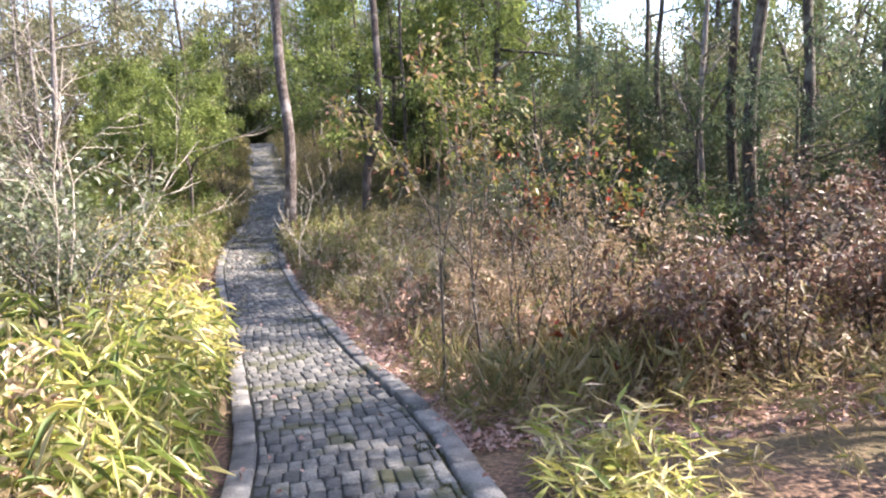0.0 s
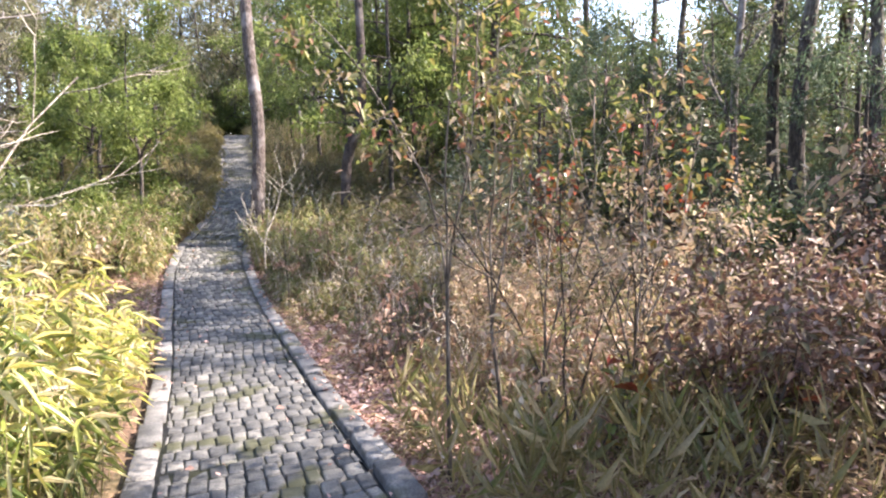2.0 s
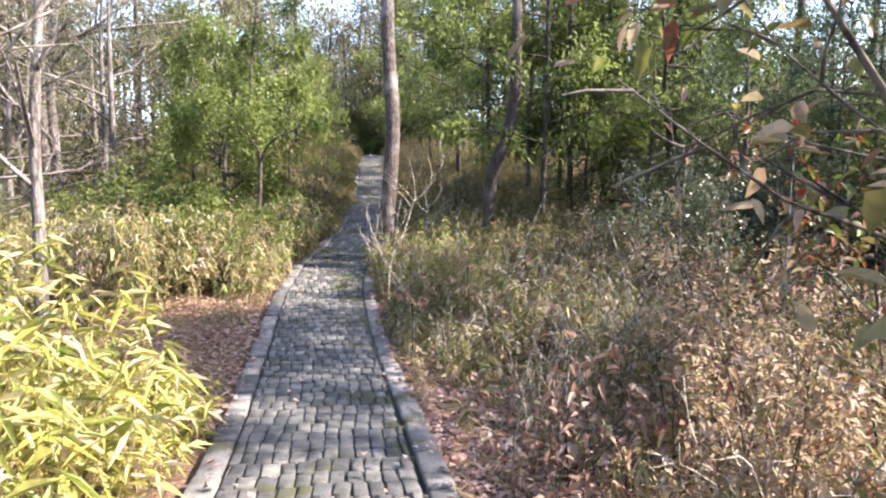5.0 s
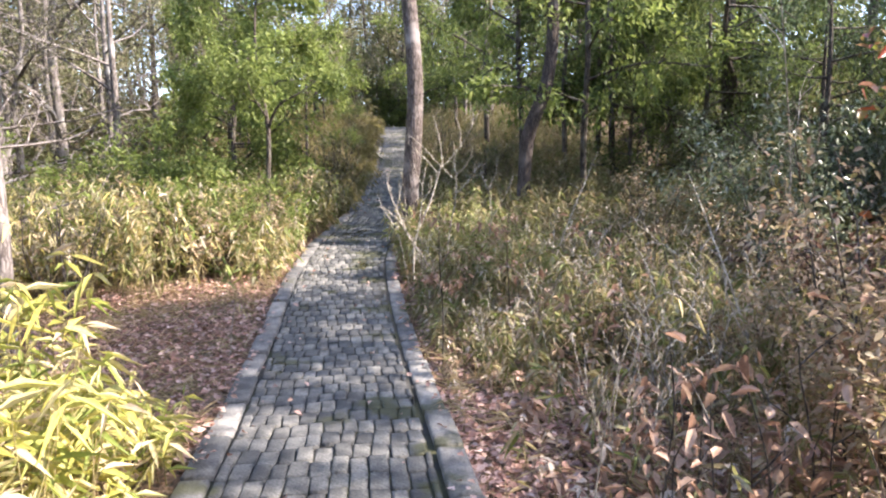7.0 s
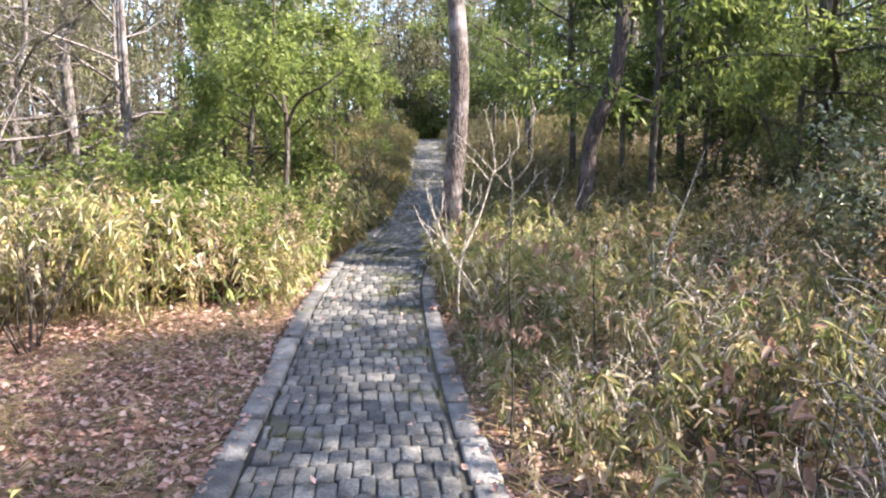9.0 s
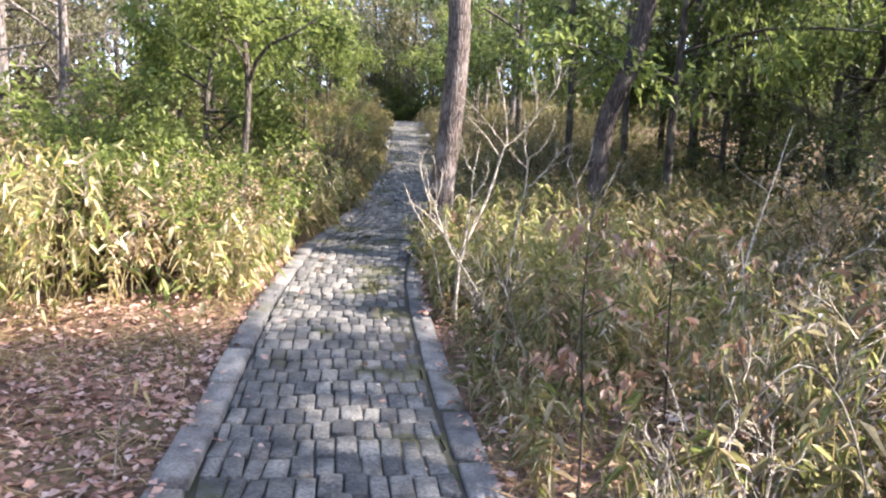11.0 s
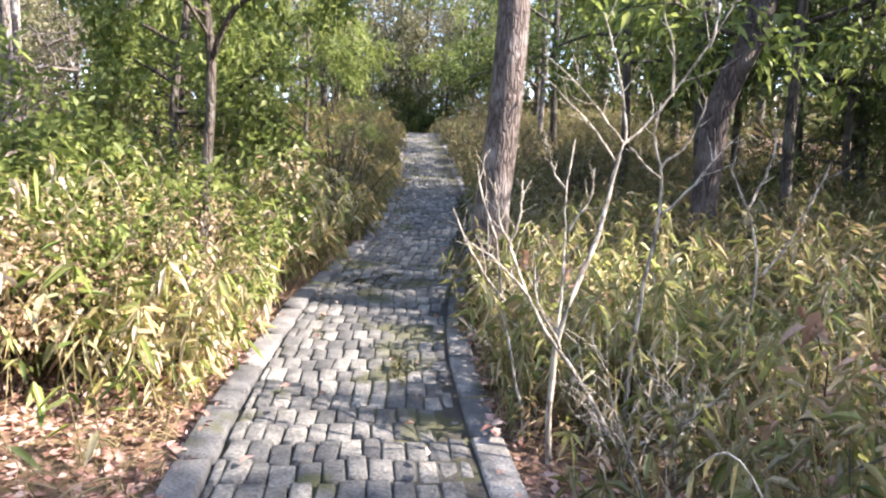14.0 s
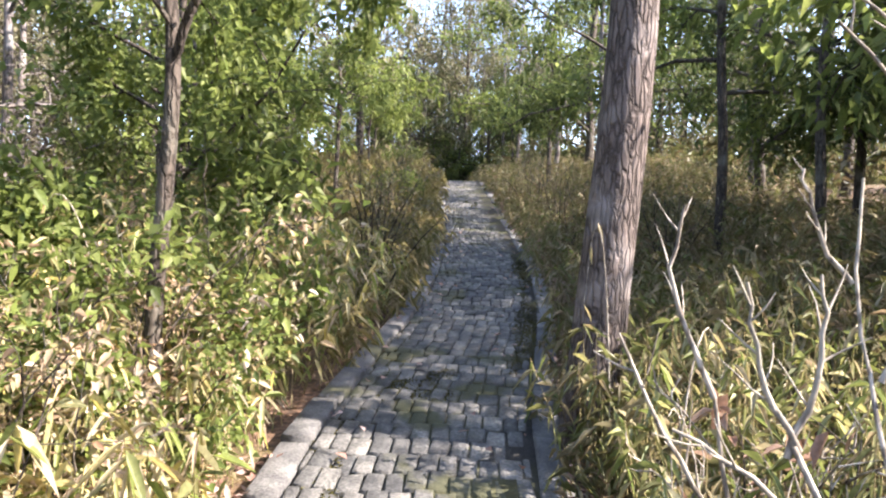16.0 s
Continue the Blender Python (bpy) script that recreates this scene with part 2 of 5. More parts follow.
TURNING_LEAF = leaf_material("amber_red_green_leaf", [(0.30, 0.26, 0.07), (0.20, 0.24, 0.06), (0.34, 0.25, 0.09), (0.14, 0.17, 0.05), (0.42, 0.36, 0.24), (0.30, 0.10, 0.06), (0.18, 0.21, 0.06), (0.26, 0.19, 0.11), (0.13, 0.15, 0.05)], 0.5, 0.4, 0.3)
GREEN_LEAF = leaf_material("evergreen_leaf_bright", [(0.16, 0.22, 0.055), (0.28, 0.35, 0.09), (0.12, 0.17, 0.05), (0.38, 0.44, 0.14), (0.20, 0.26, 0.065)], 0.55, 0.5, 0.45, 0.3)
DARK_LEAF = leaf_material("evergreen_leaf_dark", [(0.095, 0.14, 0.045), (0.165, 0.22, 0.07), (0.075, 0.105, 0.04), (0.22, 0.27, 0.09), (0.13, 0.175, 0.055)], 0.5, 0.6, 0.5, 0.2)
BLUISH_LEAF = leaf_material("bluish_evergreen_leaf", [(0.07, 0.11, 0.06), (0.12, 0.17, 0.09), (0.06, 0.09, 0.045), (0.20, 0.25, 0.15), (0.10, 0.15, 0.07)], 0.45, 0.5, 0.5, 0.3)
NEEDLE = leaf_material("pine_needle", [(0.05, 0.085, 0.022), (0.085, 0.13, 0.035), (0.13, 0.15, 0.05)], 0.25, 0.5, 0.4)
GREY_LEAF = leaf_material("greyish_leaf", [(0.13, 0.16, 0.085), (0.22, 0.25, 0.14), (0.10, 0.13, 0.05), (0.34, 0.36, 0.28)], 0.3, 0.3, 0.4)
HAZE_LEAF = leaf_material("sparse_winter_leaf", [(0.15, 0.16, 0.06), (0.24, 0.23, 0.12), (0.30, 0.27, 0.18), (0.12, 0.15, 0.05)], 0.4, 0.5, 0.4)

# ---- mesh helpers ----
rng = np.random.default_rng(7)


def mesh_from(name, verts, polys, mat, smooth=False):
    """A mesh from an array of corners and an array of faces that all have as many sides."""
    verts, polys = np.asarray(verts, np.float32), np.asarray(polys, np.int32)
    me = bpy.data.meshes.new(name)
    k = polys.shape[1]
    me.vertices.add(len(verts))
    me.vertices.foreach_set("co", verts.ravel())
    me.loops.add(polys.size)
    me.loops.foreach_set("vertex_index", polys.ravel())
    me.polygons.add(len(polys))
    me.polygons.foreach_set("loop_start", np.arange(0, polys.size, k, dtype=np.int32))
    me.update(calc_edges=True)
    if smooth:
        me.polygons.foreach_set("use_smooth", np.ones(len(polys), bool))
    me.materials.append(mat)
    return me


def child(name, me, parent, label=""):
    ob = new(name, me)
    ob.parent = parent
    return tagged(ob, label) if label else ob


def unit(v):
    return v / np.maximum(np.linalg.norm(v, axis=-1, keepdims=True), 1e-9)


def leaves(pos, axis, length, width, sag=0.15, fold=0.25, wide=False):
    """Corner and face arrays of one folded blade per row of pos, along axis."""
    n = len(pos)
    axis = unit(axis + 1e-6)
    ref = unit(rng.normal(0, 0.5, (n, 3)) + (0, 0, 1.0))
    side = unit(np.cross(axis, ref))
    nor = np.cross(side, axis)
    L, W = np.broadcast_to(length, n)[:, None], np.broadcast_to(width, n)[:, None]
    tip = pos + axis * L - np.array((0, 0, 1.0)) * L * sag
    if not wide:
        mid = pos + axis * L * 0.4
        v = np.stack([pos, mid + side * W / 2 + nor * W * fold, tip, mid - side * W / 2 + nor * W * fold], 1)
        f = np.array([[0, 1, 2], [0, 2, 3]])
    else:
        a, b = pos + axis * L * 0.28, pos + axis * L * 0.66 - np.array((0, 0, 1.0)) * L * sag * 0.4
        up = nor * W * fold
        v = np.stack([pos, a + side * W * 0.48 + up, b + side * W * 0.4 + up, tip, b - side * W * 0.4 + up, a - side * W * 0.48 + up], 1)
        f = np.array([[0, 1, 2], [0, 2, 3], [0, 3, 4], [0, 4, 5]])
    k = v.shape[1]
    faces = (f[None] + (np.arange(n) * k)[:, None, None]).reshape(-1, 3)
    return v.reshape(-1, 3), faces


def tubes(lines, sides=6):
    """Corner and face arrays of tapering tubes, each grown on to the one before it that is nearest. Each line: (points, radii)."""
    vs, fs, base, rings = [], [], 0, np.zeros((0, 3))
    ang = np.linspace(0, 2 * np.pi, sides, endpoint=False)
    for pts, rad in lines:
        pts, rad = np.asarray(pts, float), np.asarray(rad, float)
        t = unit(np.gradient(pts, axis=0))
        ref = np.where(np.abs(t[:, 2:3]) > 0.9, np.array([[1.0, 0, 0]]), np.array([[0, 0, 1.0]]))
        a = unit(np.cross(t, ref))
        b = np.cross(t, a)
        ring = pts[:, None] + rad[:, None, None] * (np.cos(ang)[None, :, None] * a[:, None] + np.sin(ang)[None, :, None] * b[:, None])
        m = len(pts)
        vs.append(ring.reshape(-1, 3))
        i, j = np.meshgrid(np.arange(m - 1), np.arange(sides), indexing="ij")
        i, j = i.ravel(), j.ravel()
        q = np.stack([i * sides + j, i * sides + (j + 1) % sides, (i + 1) * sides + (j + 1) % sides, (i + 1) * sides + j], 1)
        fs.append(q + base)
        if len(rings):
            near = int(np.argmin(((rings - pts[0]) ** 2).sum(1))) * sides
            fs.append(np.array([[near, near + 1, base + 1, base]]))
        rings = np.concatenate([rings, pts])
        base += m * sides
    return np.concatenate(vs), np.concatenate(fs)


def bough(start, way, length, radius, steps=5, wander=0.18, lift=0.05):
    """A wandering line of a branch: points and radii."""
    pts, d = [np.array(start, float)], unit(np.array(way, float))
    for _ in range(steps):
        d = unit(d + rng.normal(0, wander, 3) + (0, 0, lift))
        pts.append(pts[-1] + d * length / steps)
    return np.array(pts), np.linspace(radius, radius * 0.35, steps + 1)


def ramify(line, depth, count, spread, ratio, lift=0.05, wander=0.18, first=0.3):
    """All branches that grow from a line, the outermost ones, and the branches limb by limb."""
    out, tips = [], []
    limbs = []
    pts, rad = line
    for k in range(count):
        u = first + (1 - first) * (k + rng.random()) / count
        i = min(int(u * (len(pts) - 1)), len(pts) - 2)
        w = u * (len(pts) - 1) - i
        p = pts[i] * (1 - w) + pts[i + 1] * w
        t = unit(pts[i + 1] - pts[i])
        side = unit(np.cross(t, rng.normal(0, 1, 3)))
        way = unit(t * (1 - spread) + side * spread)
        span = np.linalg.norm(pts[-1] - pts[0]) * ratio * (1.15 - 0.55 * u) * rng.uniform(0.7, 1.2)
        b = bough(p, way, span, max(0.004, rad[i] * 0.55), 4 if depth > 1 else 3, wander, lift)
        whole = [b]
        if depth > 1:
            o, tp, _ = ramify(b, depth - 1, min(6, max(2, count - 1)), spread, ratio * 0.95, lift, wander)
            whole += o
            tips += tp
        else:
            tips.append(b)
        out += whole
        limbs.append(whole)
    return out, tips, limbs


def along(tips, count, jitter):
    """count spots near the outer branches, with the way that the branch runs there."""
    k = rng.integers(0, len(tips), count)
    P = np.array([t[0] for t in tips])
    u = rng.random(count) ** 0.7 * (P.shape[1] - 1.001)
    i = u.astype(int)
    w = (u - i)[:, None]
    pos = P[k, i] * (1 - w) + P[k, i + 1] * w
    return pos + rng.normal(0, jitter, (count, 3)), unit(P[k, i + 1] - P[k, i])


def thing(name, label, category, x, y, z=None, group="", spin=0.0, kind=""):
    e = new(name)
    e.empty_display_size = 0.2
    z = float(ground_z(x, y)) - 0.03 if z is None else z
    e.matrix_world = pose(float(x), float(y), z, 0, 0, spin)
    return tagged(e, label, category, group, kind)


def again(ob, x, y, spin, size=1.0, label=""):
    m = pose(float(x), float(y), float(ground_z(x, y)) - 0.03 * size, 0, 0, spin) @ Matrix.Scale(size, 4)
    c = copy_thing(ob, m)
    return tagged(c, label) if label else c

# ---- ground: one sheet, fine near the path ----
def grow(span, fine, reach):
    near = np.arange(-span, span + 0.01, fine)
    far = span + np.cumsum(fine * 1.35 ** np.arange(1, 40))
    far = far[far < reach]
    return np.concatenate([-far[::-1], near, far])


def build_ground():
    ds, ys = grow(7, 0.2, 500), grow(16, 0.3, 600) + 10
    ds = np.unique(np.concatenate([ds, [-0.83, -0.79, 0.79, 0.83]]))
    D, Y = np.meshgrid(ds, ys, indexing="ij")
    X = centre(Y) + D
    Z = ground_z(X, Y) + np.clip((np.abs(D) - 60) * 0.02, 0, 6)
    v = np.stack([X, Y, Z], -1).reshape(-1, 3)
    a, b = len(ds), len(ys)
    i, j = np.meshgrid(np.arange(a - 1), np.arange(b - 1), indexing="ij")
    i, j = i.ravel(), j.ravel()
    f = np.stack([i * b + j, (i + 1) * b + j, (i + 1) * b + j + 1, i * b + j + 1], 1)
    g = new("ground", mesh_from("ground", v, f, SOIL, True))
    return tagged(g, "dark forest soil with brown leaf mould", "ground", kind="structure")


build_ground()

# ---- trees and shrubs ----
def tree(name, label, x, y, trunk, limbs, bark, leaf=None, count=0, size=(0.08, 0.03), category="tree", depth=2, spread=0.6, ratio=0.45,
         first=0.35, jitter=0.12, lift=0.04, sag=0.2, wide=False, group="", sides=8, spin=0.0, crown="crown", mix=0.6):
    """A tree: the trunk with its limbs is one part, the leaves are the other."""
    e = thing(name, label, category, x, y, group=group, spin=spin)
    _, tips, grown = ramify(trunk, depth, limbs, spread, ratio, lift, 0.2, first)
    v, f = tubes([trunk], sides)
    big = mesh_from(name + "_trunk", v, f, bark, True)
    child("trunk", big, e)
    for limb in grown:
        v, f = tubes(limb, 4 if len(limb) < 12 else 3)
        child("limb", mesh_from(name + "_limb", v, f, bark, True), e)
    if leaf and count:
        pos, way = along(tips or [trunk], count, jitter)
        axis = unit(way * mix + rng.normal(0, 0.7, (count, 3)) + (0, 0, -sag))
        L = size[0] * rng.uniform(0.6, 1.3, count)
        v, f = leaves(pos, axis, L, L * size[1] / size[0], sag, 0.2, wide)
        child(crown, mesh_from(name + "_crown", v, f, leaf), e)
    return e


def stem(points, radii, steps=14):
    """A smooth trunk line through a few points."""
    p, r = np.array(points, float), np.array(radii, float)
    t, u = np.arange(len(p)), np.linspace(0, len(p) - 1, steps)
    q = np.stack([np.interp(u, t, p[:, k]) for k in range(3)], 1)
    for _ in range(2):
        q[1:-1] = (q[:-2] + 2 * q[1:-1] + q[2:]) / 4
    return q, np.interp(u, t, r)


# the tall red pine beside the paving
pine = tree("red_pine", "tall red pine with flaking grey-pink bark beside the path", -3.98, 17.1,
            stem([(0, 0, -0.2), (0.02, 0, 0.15), (0.08, 0, 1.05), (0.16, 0, 1.9), (0.21, 0, 2.8), (0.17, 0, 3.6), (0.08, 0, 4.6), (0.15, 0, 9.5), (0.1, 0, 14.5)],
                 [0.22, 0.172, 0.152, 0.145, 0.138, 0.132, 0.125, 0.1, 0.05], 34),
            12, PINE_BARK, NEEDLE, 9000, (0.16, 0.018), first=0.84, depth=2, spread=0.8, ratio=0.16, sides=14, jitter=0.2)
# the crooked pine behind it; its bark colour includes the shade on it
tree("bent_pine", "shaded pine with a crooked trunk in dry bamboo grass", -2.03, 18.0,
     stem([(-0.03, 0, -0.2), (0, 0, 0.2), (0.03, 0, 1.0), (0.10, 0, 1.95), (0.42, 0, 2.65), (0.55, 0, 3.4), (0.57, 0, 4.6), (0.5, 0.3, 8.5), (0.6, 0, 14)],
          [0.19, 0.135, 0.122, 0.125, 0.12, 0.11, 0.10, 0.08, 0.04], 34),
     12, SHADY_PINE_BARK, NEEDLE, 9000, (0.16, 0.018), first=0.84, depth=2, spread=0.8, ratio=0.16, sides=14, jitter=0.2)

# slender dark evergreens to the right, boughs hanging low
dark_a = tree("slender_evergreen", "slender dark evergreen with low hanging boughs", 0.5, 21.2,
              stem([(0, 0, -0.2), (0.02, 0, 1.2), (-0.03, 0.05, 2.6), (0.1, 0, 4.5), (0.05, 0, 7.2)], [0.085, 0.07, 0.062, 0.05, 0.02], 16),
              9, DARK_BARK, DARK_LEAF, 6000, (0.145, 0.052), first=0.42, depth=2, spread=0.78, ratio=0.42, lift=-0.02, jitter=0.16, group="evergreens of the wood")
dark_b = tree("slender_evergreen", "slender dark evergreen with low hanging boughs", -0.9, 19.3,
              stem([(0, 0, -0.2), (-0.05, 0, 1.5), (0.06, 0.05, 3.2), (0, 0, 5), (0.15, 0, 8)], [0.075, 0.062, 0.055, 0.045, 0.02], 16),
              9, DARK_BARK, GREEN_LEAF, 6000, (0.145, 0.058), first=0.34, depth=2, spread=0.8, ratio=0.4, lift=-0.03, jitter=0.16, group="evergreens of the wood")
dark_c = tree("dark_evergreen", "dense dark evergreen tree in the shade", 1.9, 20.5,
              stem([(0, 0, -0.2), (0.1, 0, 1.5), (0.0, 0.1, 3.5), (0.2, 0, 6), (0.1, 0, 9.5)], [0.15, 0.125, 0.11, 0.08, 0.03], 16),
              12, DARK_BARK, DARK_LEAF, 7600, (0.135, 0.05), first=0.22, depth=2, spread=0.8, ratio=0.42, lift=-0.02, jitter=0.22, group="evergreens of the wood")
cedar = tree("low_evergreen", "feathery bluish-green evergreen behind the thicket", 7.8, 10.6,
             stem([(0, 0, -0.2), (0.05, 0, 1.2), (-0.05, 0.05, 2.4), (0.05, 0, 4.4)], [0.06, 0.05, 0.04, 0.012], 14),
             14, DARK_BARK, BLUISH_LEAF, 7000, (0.10, 0.03), first=0.12, depth=2, spread=0.8, ratio=0.46, lift=-0.02, jitter=0.13, group="bluish evergreens of the wood")
# green broadleaf trees to the left
green_a = tree("young_evergreen", "young broadleaf evergreen with bright green leaves", -6.05, 16.0,
               stem([(0, 0, -0.2), (-0.03, 0, 0.9), (0.04, 0, 1.7), (0.06, 0, 2.3), (-0.10, 0.1, 2.9), (-0.16, 0, 3.6), (0.0, 0, 5.0)], [0.055, 0.043, 0.04, 0.037, 0.03, 0.022, 0.008], 20),
               9, DARK_BARK, GREEN_LEAF, 6200, (0.092, 0.044), first=0.48, depth=2, spread=0.72, ratio=0.38, lift=0.0, jitter=0.11, group="broadleaf trees of the wood")
v, f = tubes([stem([(0.05, 0, 2.2), (0.14, -0.05, 2.42), (0.34, -0.1, 2.66), (0.62, -0.12, 2.72), (0.95, -0.1, 2.95)], [0.027, 0.024, 0.021, 0.016, 0.007], 12)], 7)
child("limb", mesh_from("side_limb", v, f, DARK_BARK, True), green_a)
green_b = tree("young_evergreen", "young broadleaf evergreen with bright green leaves", -8.0, 18.4,
               stem([(0, 0, -0.2), (0.05, 0, 0.8), (-0.03, 0, 2.0), (0.14, 0.1, 3.1), (0.1, 0, 4.6)], [0.07, 0.06, 0.05, 0.036, 0.012], 16),
               9, DARK_BARK, GREEN_LEAF, 6500, (0.11, 0.05), first=0.34, depth=2, spread=0.78, ratio=0.44, lift=0.0, jitter=0.11, group="broadleaf trees of the wood")
# leafless grey trees
bare_a = tree("bare_tree", "leafless pale grey tree with fine twigs", -6.45, 11.2,
              stem([(0, 0, -0.2), (0.06, 0, 1.3), (0.0, 0, 2.6), (0.12, 0, 4), (0.3, 0, 6.5)], [0.085, 0.07, 0.06, 0.048, 0.01], 16),
              11, GREY_BARK, HAZE_LEAF, 900, (0.06, 0.025), first=0.35, depth=3, spread=0.6, ratio=0.24, lift=0.03, jitter=0.1, group="bare trees of the wood")
bare_b = tree("bare_tree", "leafless grey tree with tangled twigs", -10.2, 13.5,
              stem([(0, 0, -0.2), (0.1, 0, 1.2), (-0.1, 0, 2.6), (0.3, 0, 4.2), (0.1, 0, 7.0)], [0.10, 0.085, 0.07, 0.05, 0.01], 16),
              9, GREY_BARK, HAZE_LEAF, 2600, (0.06, 0.025), first=0.15, depth=3, spread=0.66, ratio=0.42, lift=0.03, jitter=0.14, group="bare trees of the wood")
haze_a = tree("winter_tree", "thin winter tree with a sparse olive crown", -12.6, 27.0,
              stem([(0, 0, -0.2), (0.1, 0, 2), (-0.1, 0, 4.5), (0.2, 0, 7), (0.1, 0, 10)], [0.12, 0.10, 0.08, 0.06, 0.015], 16),
              10, DARK_BARK, HAZE_LEAF, 4000, (0.19, 0.08), first=0.2, depth=2, spread=0.7, ratio=0.42, lift=0.02, jitter=0.25, group="winter trees of the wood")

# stands of the same kinds through the wood: spots by (right of the path, along it)
STANDS = (
    (dark_a, [(5.6, 24.0), (3.0, 27.0), (14.5, 19.0), (4.4, 22.6)]),
    (dark_b, [(5.2, 21.3), (3.4, 23.2), (7.2, 23.5), (10.0, 26.0), (2.6, 33.0)]),
    (dark_c, [(9.6, 24.5), (6.3, 28.5), (18.6, 13.8), (14.5, 25.0), (4.4, 36.0), (10.5, 33.0), (22.0, 12.0), (25.0, 17.0), (21.0, 21.5), (8.0, 40.0), (15, 32)]),
    (cedar, [(10.8, 12.8), (10.4, 15.4), (10.6, 7.0), (11.8, 9.8), (7.8, 17.6), (6.8, 22.0), (9.4, 16.6)]),
    (green_a, [(-2.6, 23.5), (-4.4, 26.5), (-3.0, 31.0), (-2.9, 38.0), (2.7, 43.0)]),
    (green_b, [(-3.6, 19.8), (-5.2, 22.0), (-5.4, 24.8), (-6.6, 31.0), (-4.0, 42.0)]),
    (bare_a, [(-6.6, 8.0), (-8.2, 16.0), (9.5, 13.8), (-5.2, 5.5)]),
    (bare_b, [(-7.8, 18.0), (-6.4, 19.6), (-9.8, 20.0), (-8.6, 22.5), (-6.9, 14.2), (-5.6, 12.6), (-4.7, 7.2), (-9.6, 8.0), (-11.8, 14.0), (-12.5, 20.5), (-8.6, 11.0), (-15, 10), (-14.5, 16.5), (-7.0, 3.0), (-8.0, 12.4), (-9.0, 14.8), (-7.0, 16.6), (-10.6, 17.2), (-12.4, 9.6), (-13.2, 11.8), (-11.4, 12.2), (-13.6, 14.2), (-15.4, 13.0), (-12.2, 16.4), (-16.2, 16.0), (-10.4, 10.2)]),
    (haze_a, [(-11.0, 18.2), (-13.5, 12.5), (-17, 17), (-12.2, 24.5), (-15.5, 25), (-10.4, 15.4), (-16, 8), (-3.6, 33.5), (-7.5, 36.5), (-11.0, 32.0), (-14.0, 26.0), (-1.6, 47.0), (0.9, 49.5), (-0.3, 51.5), (-3.2, 52), (2.2, 53), (0.6, 56), (-1.6, 60), (4.6, 57), (-5.5, 56), (3.6, 48), (-5.2, 47.5), (6.6, 46.0), (-8.8, 44.0), (-16.5, 21.0), (-12.0, 41.0), (-18, 31), (-20, 14), (12.5, 42), (-18, 22), (-20, 26), (-22, 19), (-15, 30), (-24, 24), (-19, 34)]),
)
for kind_of, spots in STANDS:
    for d, y in spots:
        again(kind_of, centre(y) + d, y, rng.uniform(0, 360), rng.uniform(0.85, 1.2))

# the tall dark trees beyond the thicket on the right
for (x, y, h, r) in ((10.9, 19.7, 11, 0.20), (7.3, 18.4, 9, 0.09), (13.5, 15.5, 10, 0.14)):
    tree("tall_dark_tree", "tall dark tree with a leaning trunk and open crown", x, y,
         stem([(0, 0, -0.2), (0.25, 0, h * 0.2), (0.5, 0, h * 0.45), (0.6, 0, h * 0.7), (0.8, 0, h)], [r * 1.25, r, r * 0.85, r * 0.6, 0.03], 18),
         9, DARK_BARK, DARK_LEAF, 9000, (0.10, 0.035), first=0.3, depth=2, spread=0.7, ratio=0.38, jitter=0.25, group="tall dark trees")
# lower evergreens that fill the wood behind the thicket
for d, y, k in ((7.2, 16.4, 0.45), (8.8, 14.9, 0.42), (10.8, 17.0, 0.5), (6.6, 19.6, 0.5), (12.6, 16.2, 0.55), (9.6, 18.4, 0.5), (13.2, 20.2, 0.6), (5.4, 20.4, 0.4)):
    again(dark_c, centre(y) + d, y, rng.uniform(0, 360), k, "low dark evergreen filling the wood behind the thicket")
for d, y, k in ((9.0, 11.0, 0.85), (9.2, 13.4, 0.85), (9.4, 9.2, 0.8), (8.6, 16.2, 0.9)):
    again(cedar, centre(y) + d, y, rng.uniform(0, 360), k)
# tall trees that shade the paving from beyond the thicket
shade_tree = tree("tall_evergreen", "tall evergreen with an open high crown behind the thicket", 9.9, -1.6,
                  stem([(0, 0, -0.2), (0.22, 0.05, 1.8), (0.1, 0.15, 3.4), (-0.15, 0.1, 5), (0.2, 0, 7.4), (0.1, 0, 9.2)], [0.11, 0.10, 0.085, 0.075, 0.06, 0.03], 16),
                  10, DARK_BARK, DARK_LEAF, 4000, (0.13, 0.055), first=0.78, depth=2, spread=0.86, ratio=0.22, lift=-0.02, jitter=0.2, group="tall shade trees")
for d, y in ((9.7, 19.8), (9.6, 0.9), (9.6, 5.0), (15.5, 5.4)):
    again(shade_tree, centre(y) + d, y, rng.uniform(0, 360), rng.uniform(0.95, 1.04))
for d, y, spin, k in ((9.9, 4.7, 130, 0.98), (9.7, 4.5, 210, 0.78), (9.7, 11.7, 250, 1.05), (9.8, 10.2, 70, 0.93), (9.7, 12.5, 160, 1.24), (9.8, 13.1, 90, 1.07), (9.8, 15.4, 20, 0.82)):
    again(shade_tree, centre(y) + d, y, spin, k)
for d, y, spin, k in ((-9.0, 16.2, 40, 1.45), (-11.2, 13.2, 160, 1.5), (-12.8, 19.0, 280, 1.65), (-9.2, 21.2, 100, 1.6), (-11.0, 23.5, 330, 1.7), (-13.8, 15.8, 210, 1.6)):
    again(bare_b, centre(y) + d, y, spin, k)
for d, y, spin, k in ((17.0, 10.6, 80, 1.0), (19.6, 9.0, 220, 1.1)):
    again(dark_c, centre(y) + d, y, spin, k)
